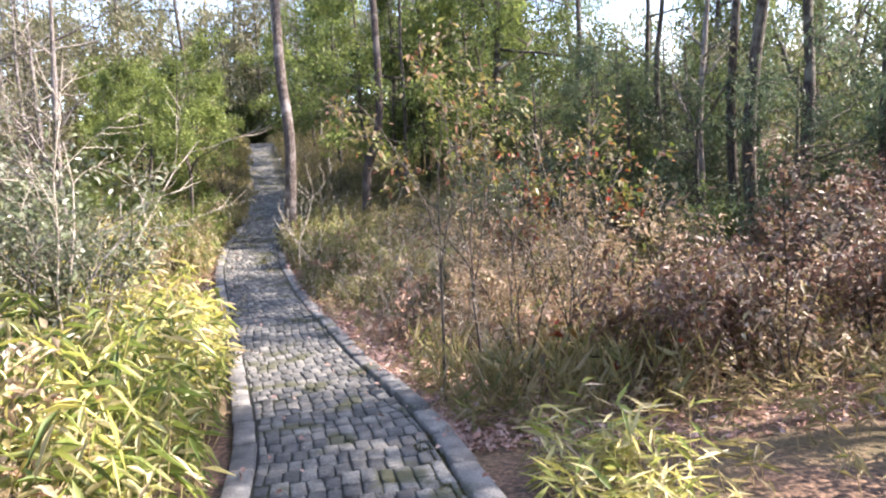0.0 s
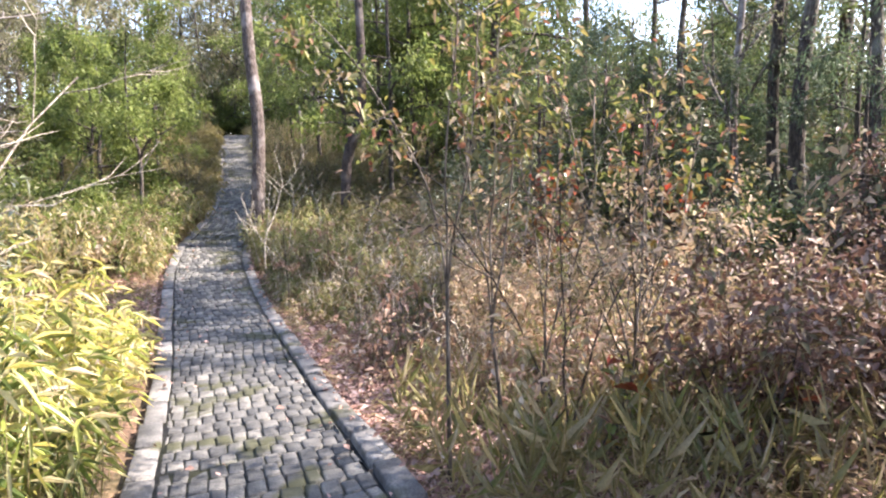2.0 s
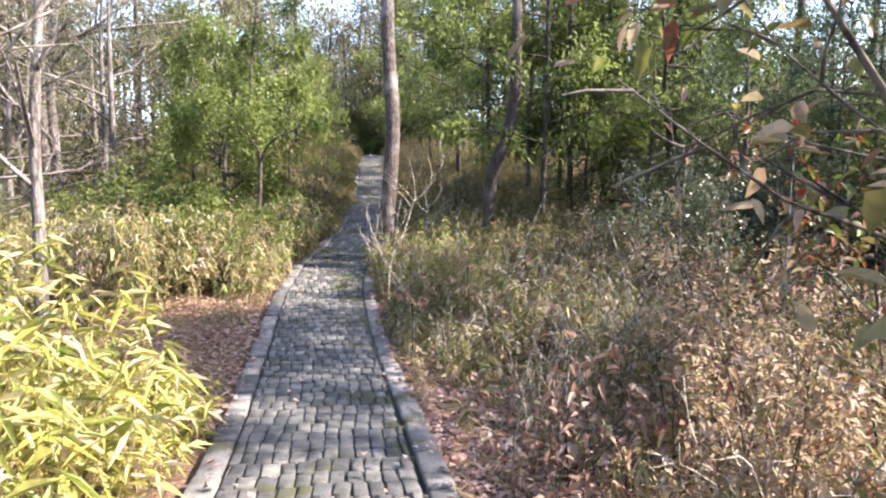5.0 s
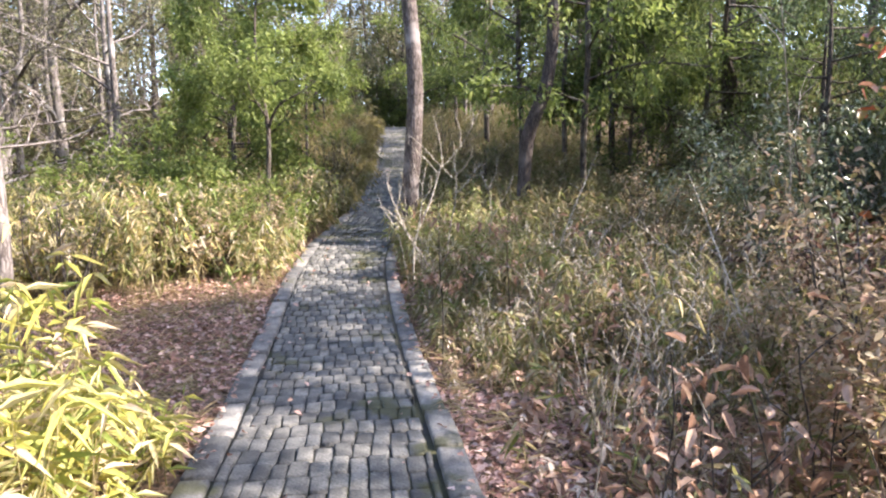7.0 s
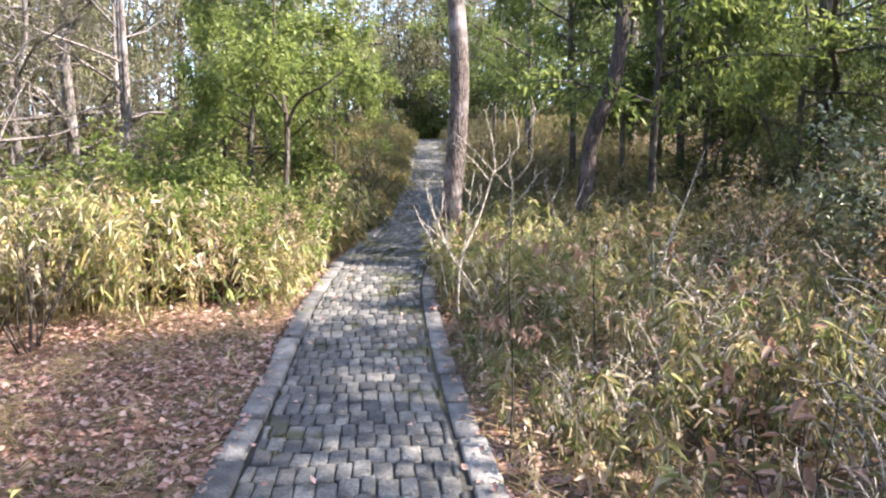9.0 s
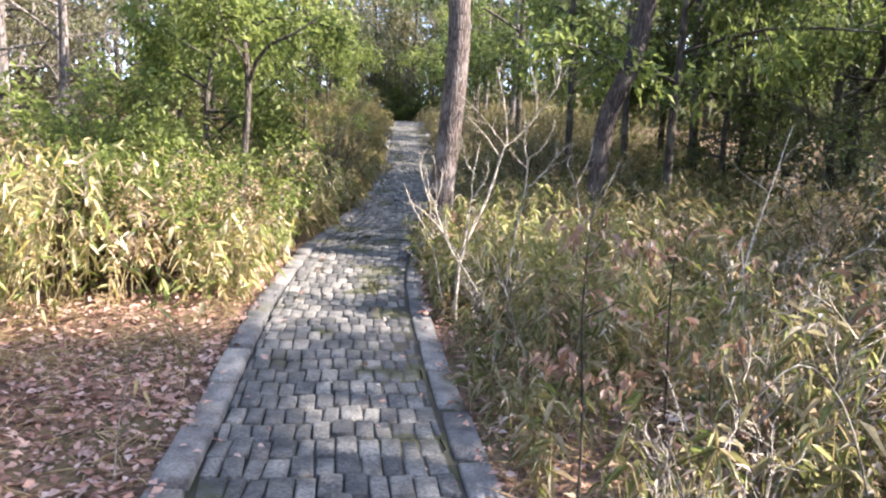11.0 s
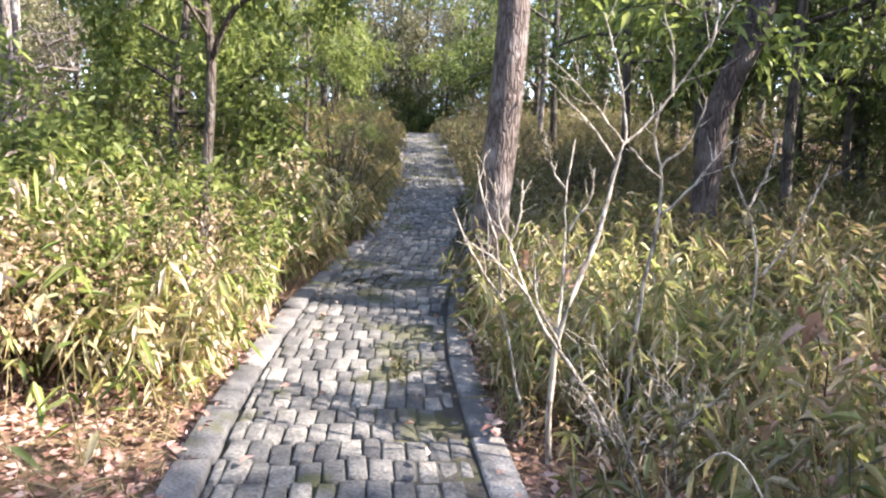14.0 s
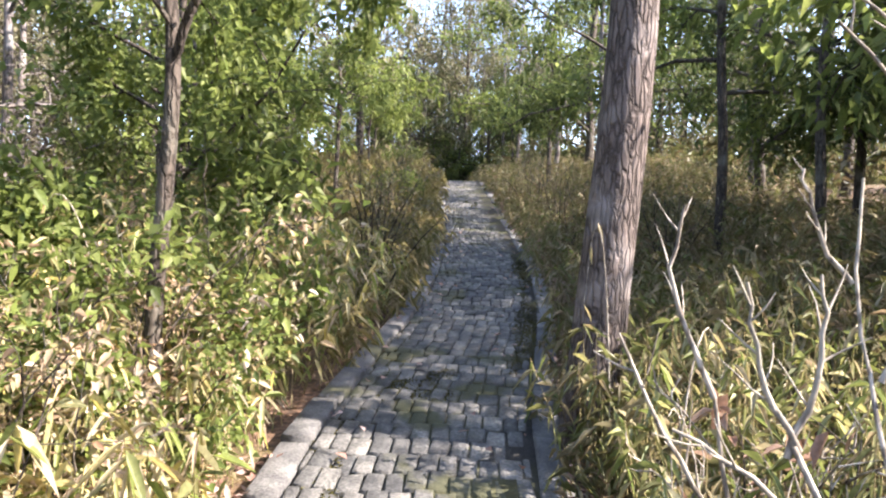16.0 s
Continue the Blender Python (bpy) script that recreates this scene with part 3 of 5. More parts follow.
for d, y, k in ((0.5, 47.2, 0.5), (-1.0, 46.8, 0.45), (1.9, 46.4, 0.6), (-2.4, 46.2, 0.6), (0.0, 49.5, 0.75), (3.4, 47.5, 0.7), (-4.2, 48.0, 0.7), (5.4, 45.5, 0.7)):
    again(dark_c, centre(y) + d, y, rng.uniform(0, 360), k, "dark evergreen closing the head of the path")
HEAD_BUSHES = ((-2.6, 46.4, 1.3), (-1.2, 47.0, 1.1), (0.2, 46.6, 1.2), (1.5, 47.0, 1.25), (2.9, 46.5, 1.3), (-0.6, 48.4, 1.6), (1.0, 48.6, 1.6), (-4.2, 47.0, 1.5), (4.4, 47.2, 1.5))
# far thin pale trunks
for (x, y, h) in ((-6.1, 35.0, 9), (-4.6, 31.0, 8), (-13.0, 21.0, 8), (-8.8, 43.5, 10), (-10.0, 46.0, 10), (-1.0, 30.0, 9)):
    tree("pale_trunk_tree", "thin pale-trunked tree in the wood", x, y,
         stem([(0, 0, -0.2), (0.1, 0, h * 0.3), (0.0, 0, h * 0.6), (0.2, 0, h)], [0.09, 0.075, 0.055, 0.015], 14),
         7, GREY_BARK, HAZE_LEAF, 2500, (0.09, 0.035), first=0.5, depth=2, spread=0.6, ratio=0.35, jitter=0.2, group="pale trunks of the wood")


def far_woods():
    """The wood that closes the view all round: trunks and leaves in one mass."""
    V, F, base = [], [], 0
    lines = []
    a = rng.uniform(0, 2 * np.pi, 430)
    rad = rng.uniform(30, 56, 430)
    cx, cy = -6 + rad * np.cos(a), 18 + rad * np.sin(a)
    keep = (np.abs(cx - centre(cy)) > 3) | (cy > 48)
    cx, cy = cx[keep], cy[keep]
    gz = ground_z(cx, cy)
    pos = []
    for x, y, z in zip(cx, cy, gz):
        h = rng.uniform(9, 16) if x < 10 or y < 12 else rng.uniform(5, 8)
        lines.append((np.array([(x, y, z - 0.3), (x + rng.normal(0, 0.3), y, z + h * 0.5), (x + rng.normal(0, 0.5), y, z + h)]), np.array([0.16, 0.12, 0.04])))
        clumps = np.array((x, y, z)) + rng.normal(0, 1, (24, 3)) * (1.6, 1.6, 1) * (1, 1, h * 0.25) + (0, 0, h * 0.55)
        pos.append(np.repeat(clumps, 16, 0) + rng.normal(0, 0.55, (24 * 16, 3)))
    parts = [tubes([one], 5) for one in lines]
    v = np.concatenate([p[0] for p in parts])
    f = np.concatenate([p[1] + k * len(parts[0][0]) for k, p in enumerate(parts)])
    w = tagged(new("far_woods", mesh_from("far_woods", v, f, DARK_BARK, True)), "distant winter woodland of thin trunks", "woods", kind="stuff")
    pos = np.concatenate(pos)
    pos = pos[pos[:, 2] > ground_z(pos[:, 0], pos[:, 1])]
    v, f = leaves(pos, rng.normal(0, 1, pos.shape) + (0, 0, -0.3), rng.uniform(0.28, 0.6, len(pos)), 0.2)
    child("foliage", mesh_from("far_foliage", v, f, HAZE_LEAF), w)


far_woods()

# ---- shrubs ----
def bush(name, label, x, y, height, stems, leaf, count, size, bark=DARK_BARK, spread=0.5, category="shrub", depth=2, jitter=0.05, wide=False, lean=0.25, group="", low=0.25, twigs=4, r=0.012, ratio=0.45, sag=0.2):
    """Several stems from one foot, with twigs and leaves."""
    e = thing(name, label, category, x, y, group=group)
    tips = []
    for k in range(stems):
        a = rng.uniform(0, 2 * np.pi)
        way = (math.cos(a) * lean * rng.uniform(0.3, 1.3), math.sin(a) * lean * rng.uniform(0.3, 1.3), 1)
        b = bough((math.cos(a) * 0.05, math.sin(a) * 0.05, -0.05), way, height * rng.uniform(0.75, 1.1), r * rng.uniform(0.7, 1.2), 7, 0.10, 0.03)
        o, tp, _ = ramify(b, depth, twigs, spread, ratio, 0.04, 0.16, low)
        tips += tp
        v, f = tubes([b] + o, 3 if stems > 5 else 5)
        child("stem", mesh_from(name + "_stem", v, f, bark, True), e)
    if count:
        pos, way = along(tips, count, jitter)
        axis = unit(way * 0.6 + rng.normal(0, 0.6, (count, 3)) + (0, 0, -sag))
        L = size[0] * rng.uniform(0.6, 1.35, count)
        v, f = leaves(pos, axis, L, L * size[1] / size[0], sag, 0.22, wide)
        child("foliage", mesh_from(name + "_foliage", v, f, leaf), e)
    return e


# pale leafless shrub by the pine
def pale_shrub():
    e = thing("bare_shrub", "leafless shrub with pale forking branches beside the path", "shrub", -2.85, 14.75)
    stems = (
        ([(-0.36, -0.12, -0.1), (-0.37, -0.12, 0.4), (-0.33, -0.12, 0.76), (-0.15, 0.04, 1.18), (-0.11, 0.2, 1.45), (-0.05, 0.3, 1.69)], 0.0165, 0.010),
        ([(0.0, 0.15, -0.1), (0.02, 0.2, 0.4), (0.06, 0.25, 0.8), (0.11, 0.3, 1.14), (0.16, 0.3, 1.31), (0.15, 0.36, 1.58)], 0.0125, 0.0075),
        ([(0.06, -0.25, -0.1), (-0.1, -0.25, 0.3), (-0.33, -0.2, 0.62), (-0.5, -0.15, 0.85), (-0.61, -0.1, 1.12)], 0.013, 0.0065),
        ([(-0.36, -0.1, 0.6), (-0.35, 0.1, 0.85), (-0.33, 0.3, 1.2), (-0.37, 0.42, 1.45), (-0.32, 0.5, 1.72)], 0.008, 0.004),
        ([(-0.5, 0.1, -0.1), (-0.58, 0.12, 0.4), (-0.66, 0.15, 0.8), (-0.72, 0.2, 1.15)], 0.010, 0.005),
        ([(0.45, 0.3, -0.1), (0.6, 0.3, 0.5), (0.68, 0.3, 1.0), (0.6, 0.34, 1.35)], 0.010, 0.005))
    arms = (
        [(-0.05, 0.3, 1.68), (0.10, 0.4, 1.82), (0.21, 0.45, 1.98), (0.37, 0.36, 2.22), (0.52, 0.35, 2.5)],
        [(-0.05, 0.3, 1.68), (-0.06, 0.36, 1.95), (-0.12, 0.4, 2.17), (-0.19, 0.42, 2.42)],
        [(-0.05, 0.3, 1.68), (-0.16, 0.24, 1.82), (-0.26, 0.2, 1.93), (-0.5, 0.15, 2.14)],
        [(-0.08, 0.26, 1.56), (-0.2, 0.2, 1.72), (-0.3, 0.18, 1.84), (-0.5, 0.1, 2.02)],
        [(0.20, 0.45, 1.96), (0.21, 0.45, 2.16), (0.13, 0.42, 2.42)],
        [(0.37, 0.36, 2.2), (0.42, 0.36, 2.36), (0.36, 0.38, 2.52)],
        [(0.15, 0.36, 1.56), (0.12, 0.4, 1.72), (0.14, 0.42, 1.92)],
        [(0.15, 0.36, 1.56), (0.28, 0.38, 1.70), (0.38, 0.42, 1.95)],
        [(0.16, 0.3, 1.30), (0.32, 0.3, 1.46), (0.40, 0.32, 1.6), (0.54, 0.32, 1.74)],
        [(0.15, 0.33, 1.5), (-0.02, 0.3, 1.66)],
        [(-0.61, -0.1, 1.10), (-0.68, -0.1, 1.26), (-0.70, -0.08, 1.44)],
        [(-0.61, -0.1, 1.10), (-0.54, -0.1, 1.3), (-0.56, -0.06, 1.46)],
        [(-0.5, -0.15, 0.85), (-0.66, -0.16, 1.02), (-0.84, -0.14, 1.14)],
        [(-0.33, -0.2, 0.62), (-0.45, -0.3, 0.86), (-0.47, -0.32, 1.1)],
        [(-0.33, 0.3, 1.2), (-0.22, 0.32, 1.38), (-0.2, 0.34, 1.55)],
        [(-0.37, 0.42, 1.44), (-0.46, 0.44, 1.6), (-0.48, 0.44, 1.74)],
        [(-0.72, 0.2, 1.14), (-0.82, 0.22, 1.4), (-0.8, 0.22, 1.62)],
        [(-0.66, 0.15, 0.8), (-0.8, 0.1, 1.0), (-0.95, 0.1, 1.3)],
        [(0.6, 0.34, 1.34), (0.5, 0.36, 1.55), (0.54, 0.36, 1.72)],
        [(0.6, 0.34, 1.34), (0.72, 0.36, 1.56), (0.72, 0.36, 1.78)],
        [(0.68, 0.3, 1.0), (0.84, 0.3, 1.2), (0.98, 0.3, 1.6)])

    def crook(pts, r0, r1, steps):
        line, rad = stem(pts, np.linspace(r0, r1, len(pts)), steps)
        bend = np.cumsum(rng.normal(0, 0.006, line.shape), 0)
        return line + bend - np.linspace(0, 1, steps)[:, None] * bend[-1], rad

    for pts, r0, r1 in stems:
        v, f = tubes([crook(pts, r0, r1, 14)], 8)
        child("stem", mesh_from("pale_stem", v, f, PALE_TWIG, True), e)
    for pts in arms:
        b = crook(pts, 0.0085, 0.0035, 9)
        o, _, _ = ramify(b, 1, 5, 0.52, 0.36, 0.12, 0.10, 0.25)
        v, f = tubes([b] + [(p, r * 0.8) for p, r in o], 5)
        child("branch", mesh_from("pale_branch", v, f, PALE_TWIG, True), e)
    return e


pale_shrub()
whip = bush("bare_bush", "small leafless bush of pale straight twigs", -3.42, 15.5, 0.95, 8, None, 0, None, PALE_TWIG, 0.4, lean=0.28, twigs=4, r=0.0055)
for d, y, k in ((1.75, 9.6, 0.95), (2.5, 10.4, 1.2), (1.5, 11.4, 0.8), (2.2, 12.3, 1.1), (3.1, 9.2, 1.25), (1.45, 14.2, 0.9), (2.9, 13.5, 1.2), (2.1, 7.6, 1.0), (3.4, 11.2, 1.3)):
    again(whip, centre(y) + d, y, rng.uniform(0, 360), k)
# thickets on the right of the path
brown_a = bush("brown_leaved_shrub", "dense shrub with curled dark brown leaves", 2.9, 6.3, 1.15, 9, BROWN_LEAF, 2200, (0.09, 0.034), jitter=0.09, lean=0.55, group="shrubs of the thicket")
brown_big = bush("brown_leaved_shrub", "tall spreading shrub with red-brown withered leaves", 6.3, 6.0, 1.9, 9, BROWN_LEAF, 3000, (0.085, 0.04), jitter=0.11, lean=0.5, group="shrubs of the thicket")
tan_a = bush("tan_leaved_shrub", "twiggy shrub with pale tan withered leaves", 0.75, 9.2, 1.25, 9, TAN_LEAF, 1500, (0.06, 0.024), WARM_TWIG, jitter=0.05, lean=0.35, group="shrubs of the thicket")
def forked_sapling(x, y, fork, height, prongs, count, lean):
    """A single stem that forks at knee to chest height, with large turning leaves above."""
    e = thing("forked_sapling", "forked sapling with amber, green and red leaves", "sapling", x, y, group="saplings beside the path")
    foot = stem([(0, 0, -0.1), (0.02, 0.01, fork * 0.5), (lean, 0, fork)], [0.016, 0.0135, 0.012], 6)
    v, f = tubes([foot], 8)
    child("stem", mesh_from("sapling_stem", v, f, SAPLING_BARK, True), e)
    tips = []
    for k in range(prongs):
        a = 2 * math.pi * k / prongs + 0.6
        b = bough((lean, 0, fork - 0.01), (0.14 * math.cos(a) + lean * 0.2, 0.14 * math.sin(a), 1), height - fork, 0.0085, 9, 0.085, 0.03)
        o, tp, _ = ramify(b, 2, 5, 0.6, 0.3, 0.02, 0.16, 0.12)
        tips += tp
        v, f = tubes([b] + o, 6)
        child("prong", mesh_from("sapling_prong", v, f, SAPLING_BARK, True), e)
    pos, way = along(tips, count, 0.09)
    low = np.flatnonzero((pos[:, 2] > 0.75) & (pos[:, 2] < 1.95))[:16]
    span = 0.034 * rng.uniform(0.7, 1.3, len(low))
    v, f = leaves(pos[low], unit(rng.normal(0, 0.5, (len(low), 3)) + (0, 0, -0.7)), span, span * 0.42, 0.3, 0.3, True)
    child("dead_foliage", mesh_from("sapling_dead_leaf", v, f, WITHERED_LEAF), e, "curled brown dead leaves")
    high = pos[:, 2] > max(fork + 0.5, 1.95)
    pos, way, count = pos[high], way[high], int(high.sum())
    L = 0.062 * rng.uniform(0.6, 1.35, count)
    v, f = leaves(pos, unit(way * 0.6 + rng.normal(0, 0.6, (count, 3)) + (0, 0, -0.3)), L, L * 0.48, 0.2, 0.22, True)
    child("foliage", mesh_from("sapling_foliage", v, f, TURNING_LEAF), e)
    return e


forked_sapling(-0.05, 5.75, 1.25, 3.2, 3, 700, 0.03)
forked_sapling(0.31, 6.15, 0.95, 3.0, 3, 420, -0.04)
forked_sapling(0.60, 6.35, 0.7, 2.7, 3, 260, 0.05)
forked_sapling(1.05, 6.1, 0.6, 2.6, 3, 170, 0.12)
forked_sapling(1.6, 6.9, 0.8, 2.8, 3, 200, -0.08)
seed_leafy = bush("leafy_seedling", "low seedling with broad dull green leaves", 0.75, 5.75, 0.7, 4, MIXED_LEAF, 60, (0.105, 0.05), jitter=0.04, lean=0.35, low=0.3, r=0.006, twigs=3, depth=1, wide=True, group="green seedlings in the thicket", sag=0.3)
for x, y, spin, k in ((1.35, 6.1, 200, 0.9), (1.75, 5.6, 20, 0.8)):
    again(seed_leafy, x, y, spin, k)
turning = bush("turning_sapling", "multi-stemmed sapling with green and red leaves", 2.2, 8.1, 2.3, 4, MIXED_LEAF, 300, (0.10, 0.048), jitter=0.05, lean=0.13, low=0.4, ratio=0.34, r=0.012, wide=True, group="saplings beside the path")
grey_bush = bush("grey_leaved_bush", "upright bush with small greyish glossy leaves", 1.15, 13.4, 2.3, 8, GREY_LEAF, 4200, (0.07, 0.026), jitter=0.09, lean=0.25, low=0.15, r=0.013)
green_bush = bush("green_bush", "low evergreen bush with glossy green leaves", -6.6, 17.0, 1.7, 9, GREEN_LEAF, 2600, (0.09, 0.042), jitter=0.10, lean=0.5, low=0.15, group="evergreen bushes")
twig_bush = bush("twig_bush", "leafless dark twiggy bush beside the path", -6.6, 20.3, 1.6, 10, HAZE_LEAF, 300, (0.06, 0.025), lean=0.35, group="bare bushes")
rod = bush("bare_rod", "tall thin pale leafless shoot", 1.9, 8.7, 3.4, 1, None, 0, None, PALE_TWIG, 0.45, lean=0.12, low=0.55, twigs=4, r=0.013, ratio=0.25, group="bare shoots")
withered = bush("withered_sapling", "thin sapling hung with curled pinkish-tan leaves", 1.55, 6.9, 1.9, 3, TAN_LEAF, 420, (0.052, 0.024), DARK_BARK, jitter=0.06, lean=0.2, low=0.2, ratio=0.36, r=0.010, wide=True, group="saplings beside the path")
SHRUBS = (
    (withered, [(-2.9, 14.3), (2.0, 6.0), (2.9, 6.6), (3.3, 8.0), (3.0, 9.7), (4.0, 5.4), (4.4, 7.3), (3.8, 10.2), (3.5, 12.6), (3.7, 14.6), (4.6, 15.6)]),
    (brown_big, [(5.3, 5.9), (6.6, 7.4), (8.0, 9.6)]),
    (green_bush, [(8.4, 12.4)]),
    (brown_a, [(3.0, 5.9), (5.6, 8.6), (6.9, 5.2), (7.8, 9.5), (6.3, 11.8), (4.9, 12.6), (8.8, 7.0), (5.8, 3.2), (4.2, 3.6)]),
    (tan_a, [(-1.75, 2.4), (3.6, 7.2), (4.4, 6.2), (3.0, 9.4), (2.4, 8.3), (3.2, 10.6), (4.8, 10.6), (5.4, 14.4), (6.6, 13.6), (7.6, 12.0), (5.6, 17.2)]),
    (turning, [(3.6, 8.9), (4.7, 11.4)]),
    (grey_bush, [(-2.7, 6.2), (-3.3, 4.5), (-3.0, 8.4), (7.4, 15.2), (8.5, 19.0), (6.6, 20.0), (10.8, 16.0)]),
    (green_bush, [(-2.3, 15.2), (-2.9, 15.7), (-3.5, 14.9), (-3.2, 18.4), (-3.5, 16.4), (-4.6, 17.4), (-3.4, 21.2), (-6.4, 15.8), (-4.2, 15.2), (-5.4, 19.2), (-7.6, 14.2), (-2.0, 27.0), (-2.4, 34.5), (-4.2, 8.2), (-5.2, 9.6), (-4.9, 3.0)]),
    (twig_bush, [(-1.6, 22.4), (-2.2, 24.6), (-1.7, 26.8), (1.7, 25.5), (1.6, 29.0), (-1.8, 30.5), (1.9, 33.0), (-2.9, 21.0), (2.4, 22.0), (-1.9, 36.0), (-3.6, 12.9), (-5.0, 13.0)]),
    (rod, [(3.9, 11.6), (5.5, 9.6)]),
)
for kind_of, spots in SHRUBS:
    for d, y in spots:
        again(kind_of, centre(y) + d, y, rng.uniform(0, 360), rng.uniform(0.8, 1.15))

for d, y, k in HEAD_BUSHES:
    again(green_bush, centre(y) + d, y, rng.uniform(0, 360), k, "evergreen bush closing the head of the path")
seedling = bush("oak_seedling", "small seedling with large curled brown leaves", -1.35, 12.2, 0.75, 3, WITHERED_LEAF, 40, (0.085, 0.036), jitter=0.04, lean=0.35, low=0.3, r=0.006, twigs=3, depth=1, wide=True, group="seedlings in the grass", sag=0.35)
for d, y, k in ((1.55, 13.4, 1.0), (2.3, 14.3, 1.2), (1.35, 8.2, 0.8), (1.9, 9.7, 0.9), (2.2, 10.8, 1.1), (2.7, 12.0, 1.0), (3.3, 12.8, 1.2), (1.5, 15.8, 1.1), (3.0, 9.0, 1.0), (2.5, 7.2, 0.9), (3.4, 14.0, 1.3), (1.7, 7.4, 0.7), (1.9, 8.6, 1.2), (2.3, 8.9, 1.3), (2.7, 8.4, 1.1), (1.6, 8.9, 1.0), (3.1, 9.5, 1.2), (-1.7, 14.9, 1.3), (-2.4, 15.6, 1.5), (-3.1, 14.9, 1.2)):
    again(seedling, centre(y) + d, y, rng.uniform(0, 360), k)
for d, y, k in ((-1.35, 15.3, 0.68), (-1.6, 14.95, 0.72), (-2.15, 14.7, 0.72), (-1.6, 15.65, 0.92)):
    again(withered, centre(y) + d, y, rng.uniform(0, 360), k)
for d, y, spin, k in ((-1.7, 15.05, 20, 0.82), (-2.25, 14.65, 150, 0.85), (-1.5, 15.9, 260, 0.9)):
    again(tan_a, centre(y) + d, y, spin, k, "twiggy shrub with pinkish-tan withered leaves in bamboo grass")
for d, y, k in ((-2.3, 15.7, 0.85), (-3.0, 16.9, 1.1), (-3.2, 15.9, 1.1)):
    again(green_bush, centre(y) + d, y, rng.uniform(0, 360), k, "leafy evergreen bush rising out of bamboo grass")


def oak_sapling(x, y, clusters, spin):
    """A thin dark stem with side twigs that end in bunches of curled red-brown leaves."""
    e = thing("oak_sapling", "thin oak sapling with bunches of curled red-brown leaves", "sapling", x, y, spin=spin, group="saplings beside the path")
    top = max(h for h, _, _, _ in clusters)
    line = stem([(0, 0, -0.05), (0.03, 0.02, top * 0.4), (-0.02, 0.03, top * 0.75), (0.01, 0, top + 0.12)], [0.007, 0.006, 0.0045, 0.0025], 10)
    v, f = tubes([line], 6)
    child("stem", mesh_from("oak_stem", v, f, DARK_BARK, True), e)
    for h, dx, dy, n in clusters:
        n = 2 * n
        p = np.array((0.0, 0.02, h - 0.08))
        b = bough(p, (dx, dy, 0.08), float(np.hypot(dx, dy)) + 0.02, 0.003, 4, 0.06, 0.0)
        v, f = tubes([b], 4)
        child("twig", mesh_from("oak_twig", v, f, DARK_BARK, True), e)
        pos = np.array(p + (dx, dy, 0.06)) + rng.normal(0, 0.045, (n, 3)) * (1.3, 1.3, 0.7)
        L = 0.058 * rng.uniform(0.6, 1.2, n)
        v, f = leaves(pos, unit(rng.normal(0, 0.7, (n, 3)) + (0, 0, -0.45)), L, L * 0.42, 0.35, 0.25, True)
        child("foliage", mesh_from("oak_foliage", v, f, WITHERED_LEAF), e)
    return e


oak_sapling(float(centre(11.47)) + 1.0, 11.47, ((0.92, -0.10, 0.03, 22), (0.86, 0.12, -0.05, 14), (1.45, -0.05, 0.02, 9), (1.38, 0.10, 0.06, 7), (1.15, 0.12, 0.02, 4)), 0)
oak_sapling(float(centre(12.6)) + 1.9, 12.6, ((0.8, 0.12, 0.03, 12), (1.2, -0.08, 0.05, 12), (1.3, 0.1, -0.04, 8)), 70)
oak_sapling(float(centre(9.1)) + 1.75, 9.1, ((0.6, 0.12, 0.03, 14), (0.85, -0.1, 0.05, 10)), 190)


def fallen_log(x, y, spin, length, radius):
    e = thing("fallen_log", "pale weathered log lying in the thicket", "log", x, y, spin=spin)
    line = stem([(-length / 2, 0, 0.30), (-length / 6, 0.04, 0.34), (length / 6, -0.03, 0.30), (length / 2, 0.02, 0.24)], [radius, radius * 0.95, radius * 0.9, radius * 0.8], 10)
    v, f = tubes([line], 10)
    child("trunk", mesh_from("log_trunk", v, f, GREY_BARK, True), e)
    for u, s in ((-0.3, 1), (0.25, -1)):
        b = bough((length * u, 0, 0.3), (0.2, 0.3 * s, -0.9), 0.42, radius * 0.4, 4, 0.1, 0)
        v, f = tubes([b], 6)
        child("branch_stub", mesh_from("log_branch", v, f, GREY_BARK, True), e)


fallen_log(3.1, 9.6, 12, 1.5, 0.07)
again(green_bush, -6.05, 15.65, 40, 0.62, "small evergreen bush in bamboo grass beside the path")
again(green_bush, -6.55, 15.1, 160, 0.75, "small evergreen bush in bamboo grass beside the path")
# dead-looking twiggy shrub that overhangs the bamboo at the start
bush("twiggy_shrub", "grey leafless shrub arching over bamboo grass", -3.1, 4.6, 2.3, 7, HAZE_LEAF, 900, (0.05, 0.02), GREY_BARK, lean=0.5, low=0.25, r=0.016, twigs=6)
bush("twiggy_shrub", "grey leafless shrub behind bamboo grass", -4.7, 7.0, 2.6, 7, HAZE_LEAF, 1200, (0.05, 0.02), GREY_BARK, lean=0.45, low=0.2, r=0.016, twigs=6)

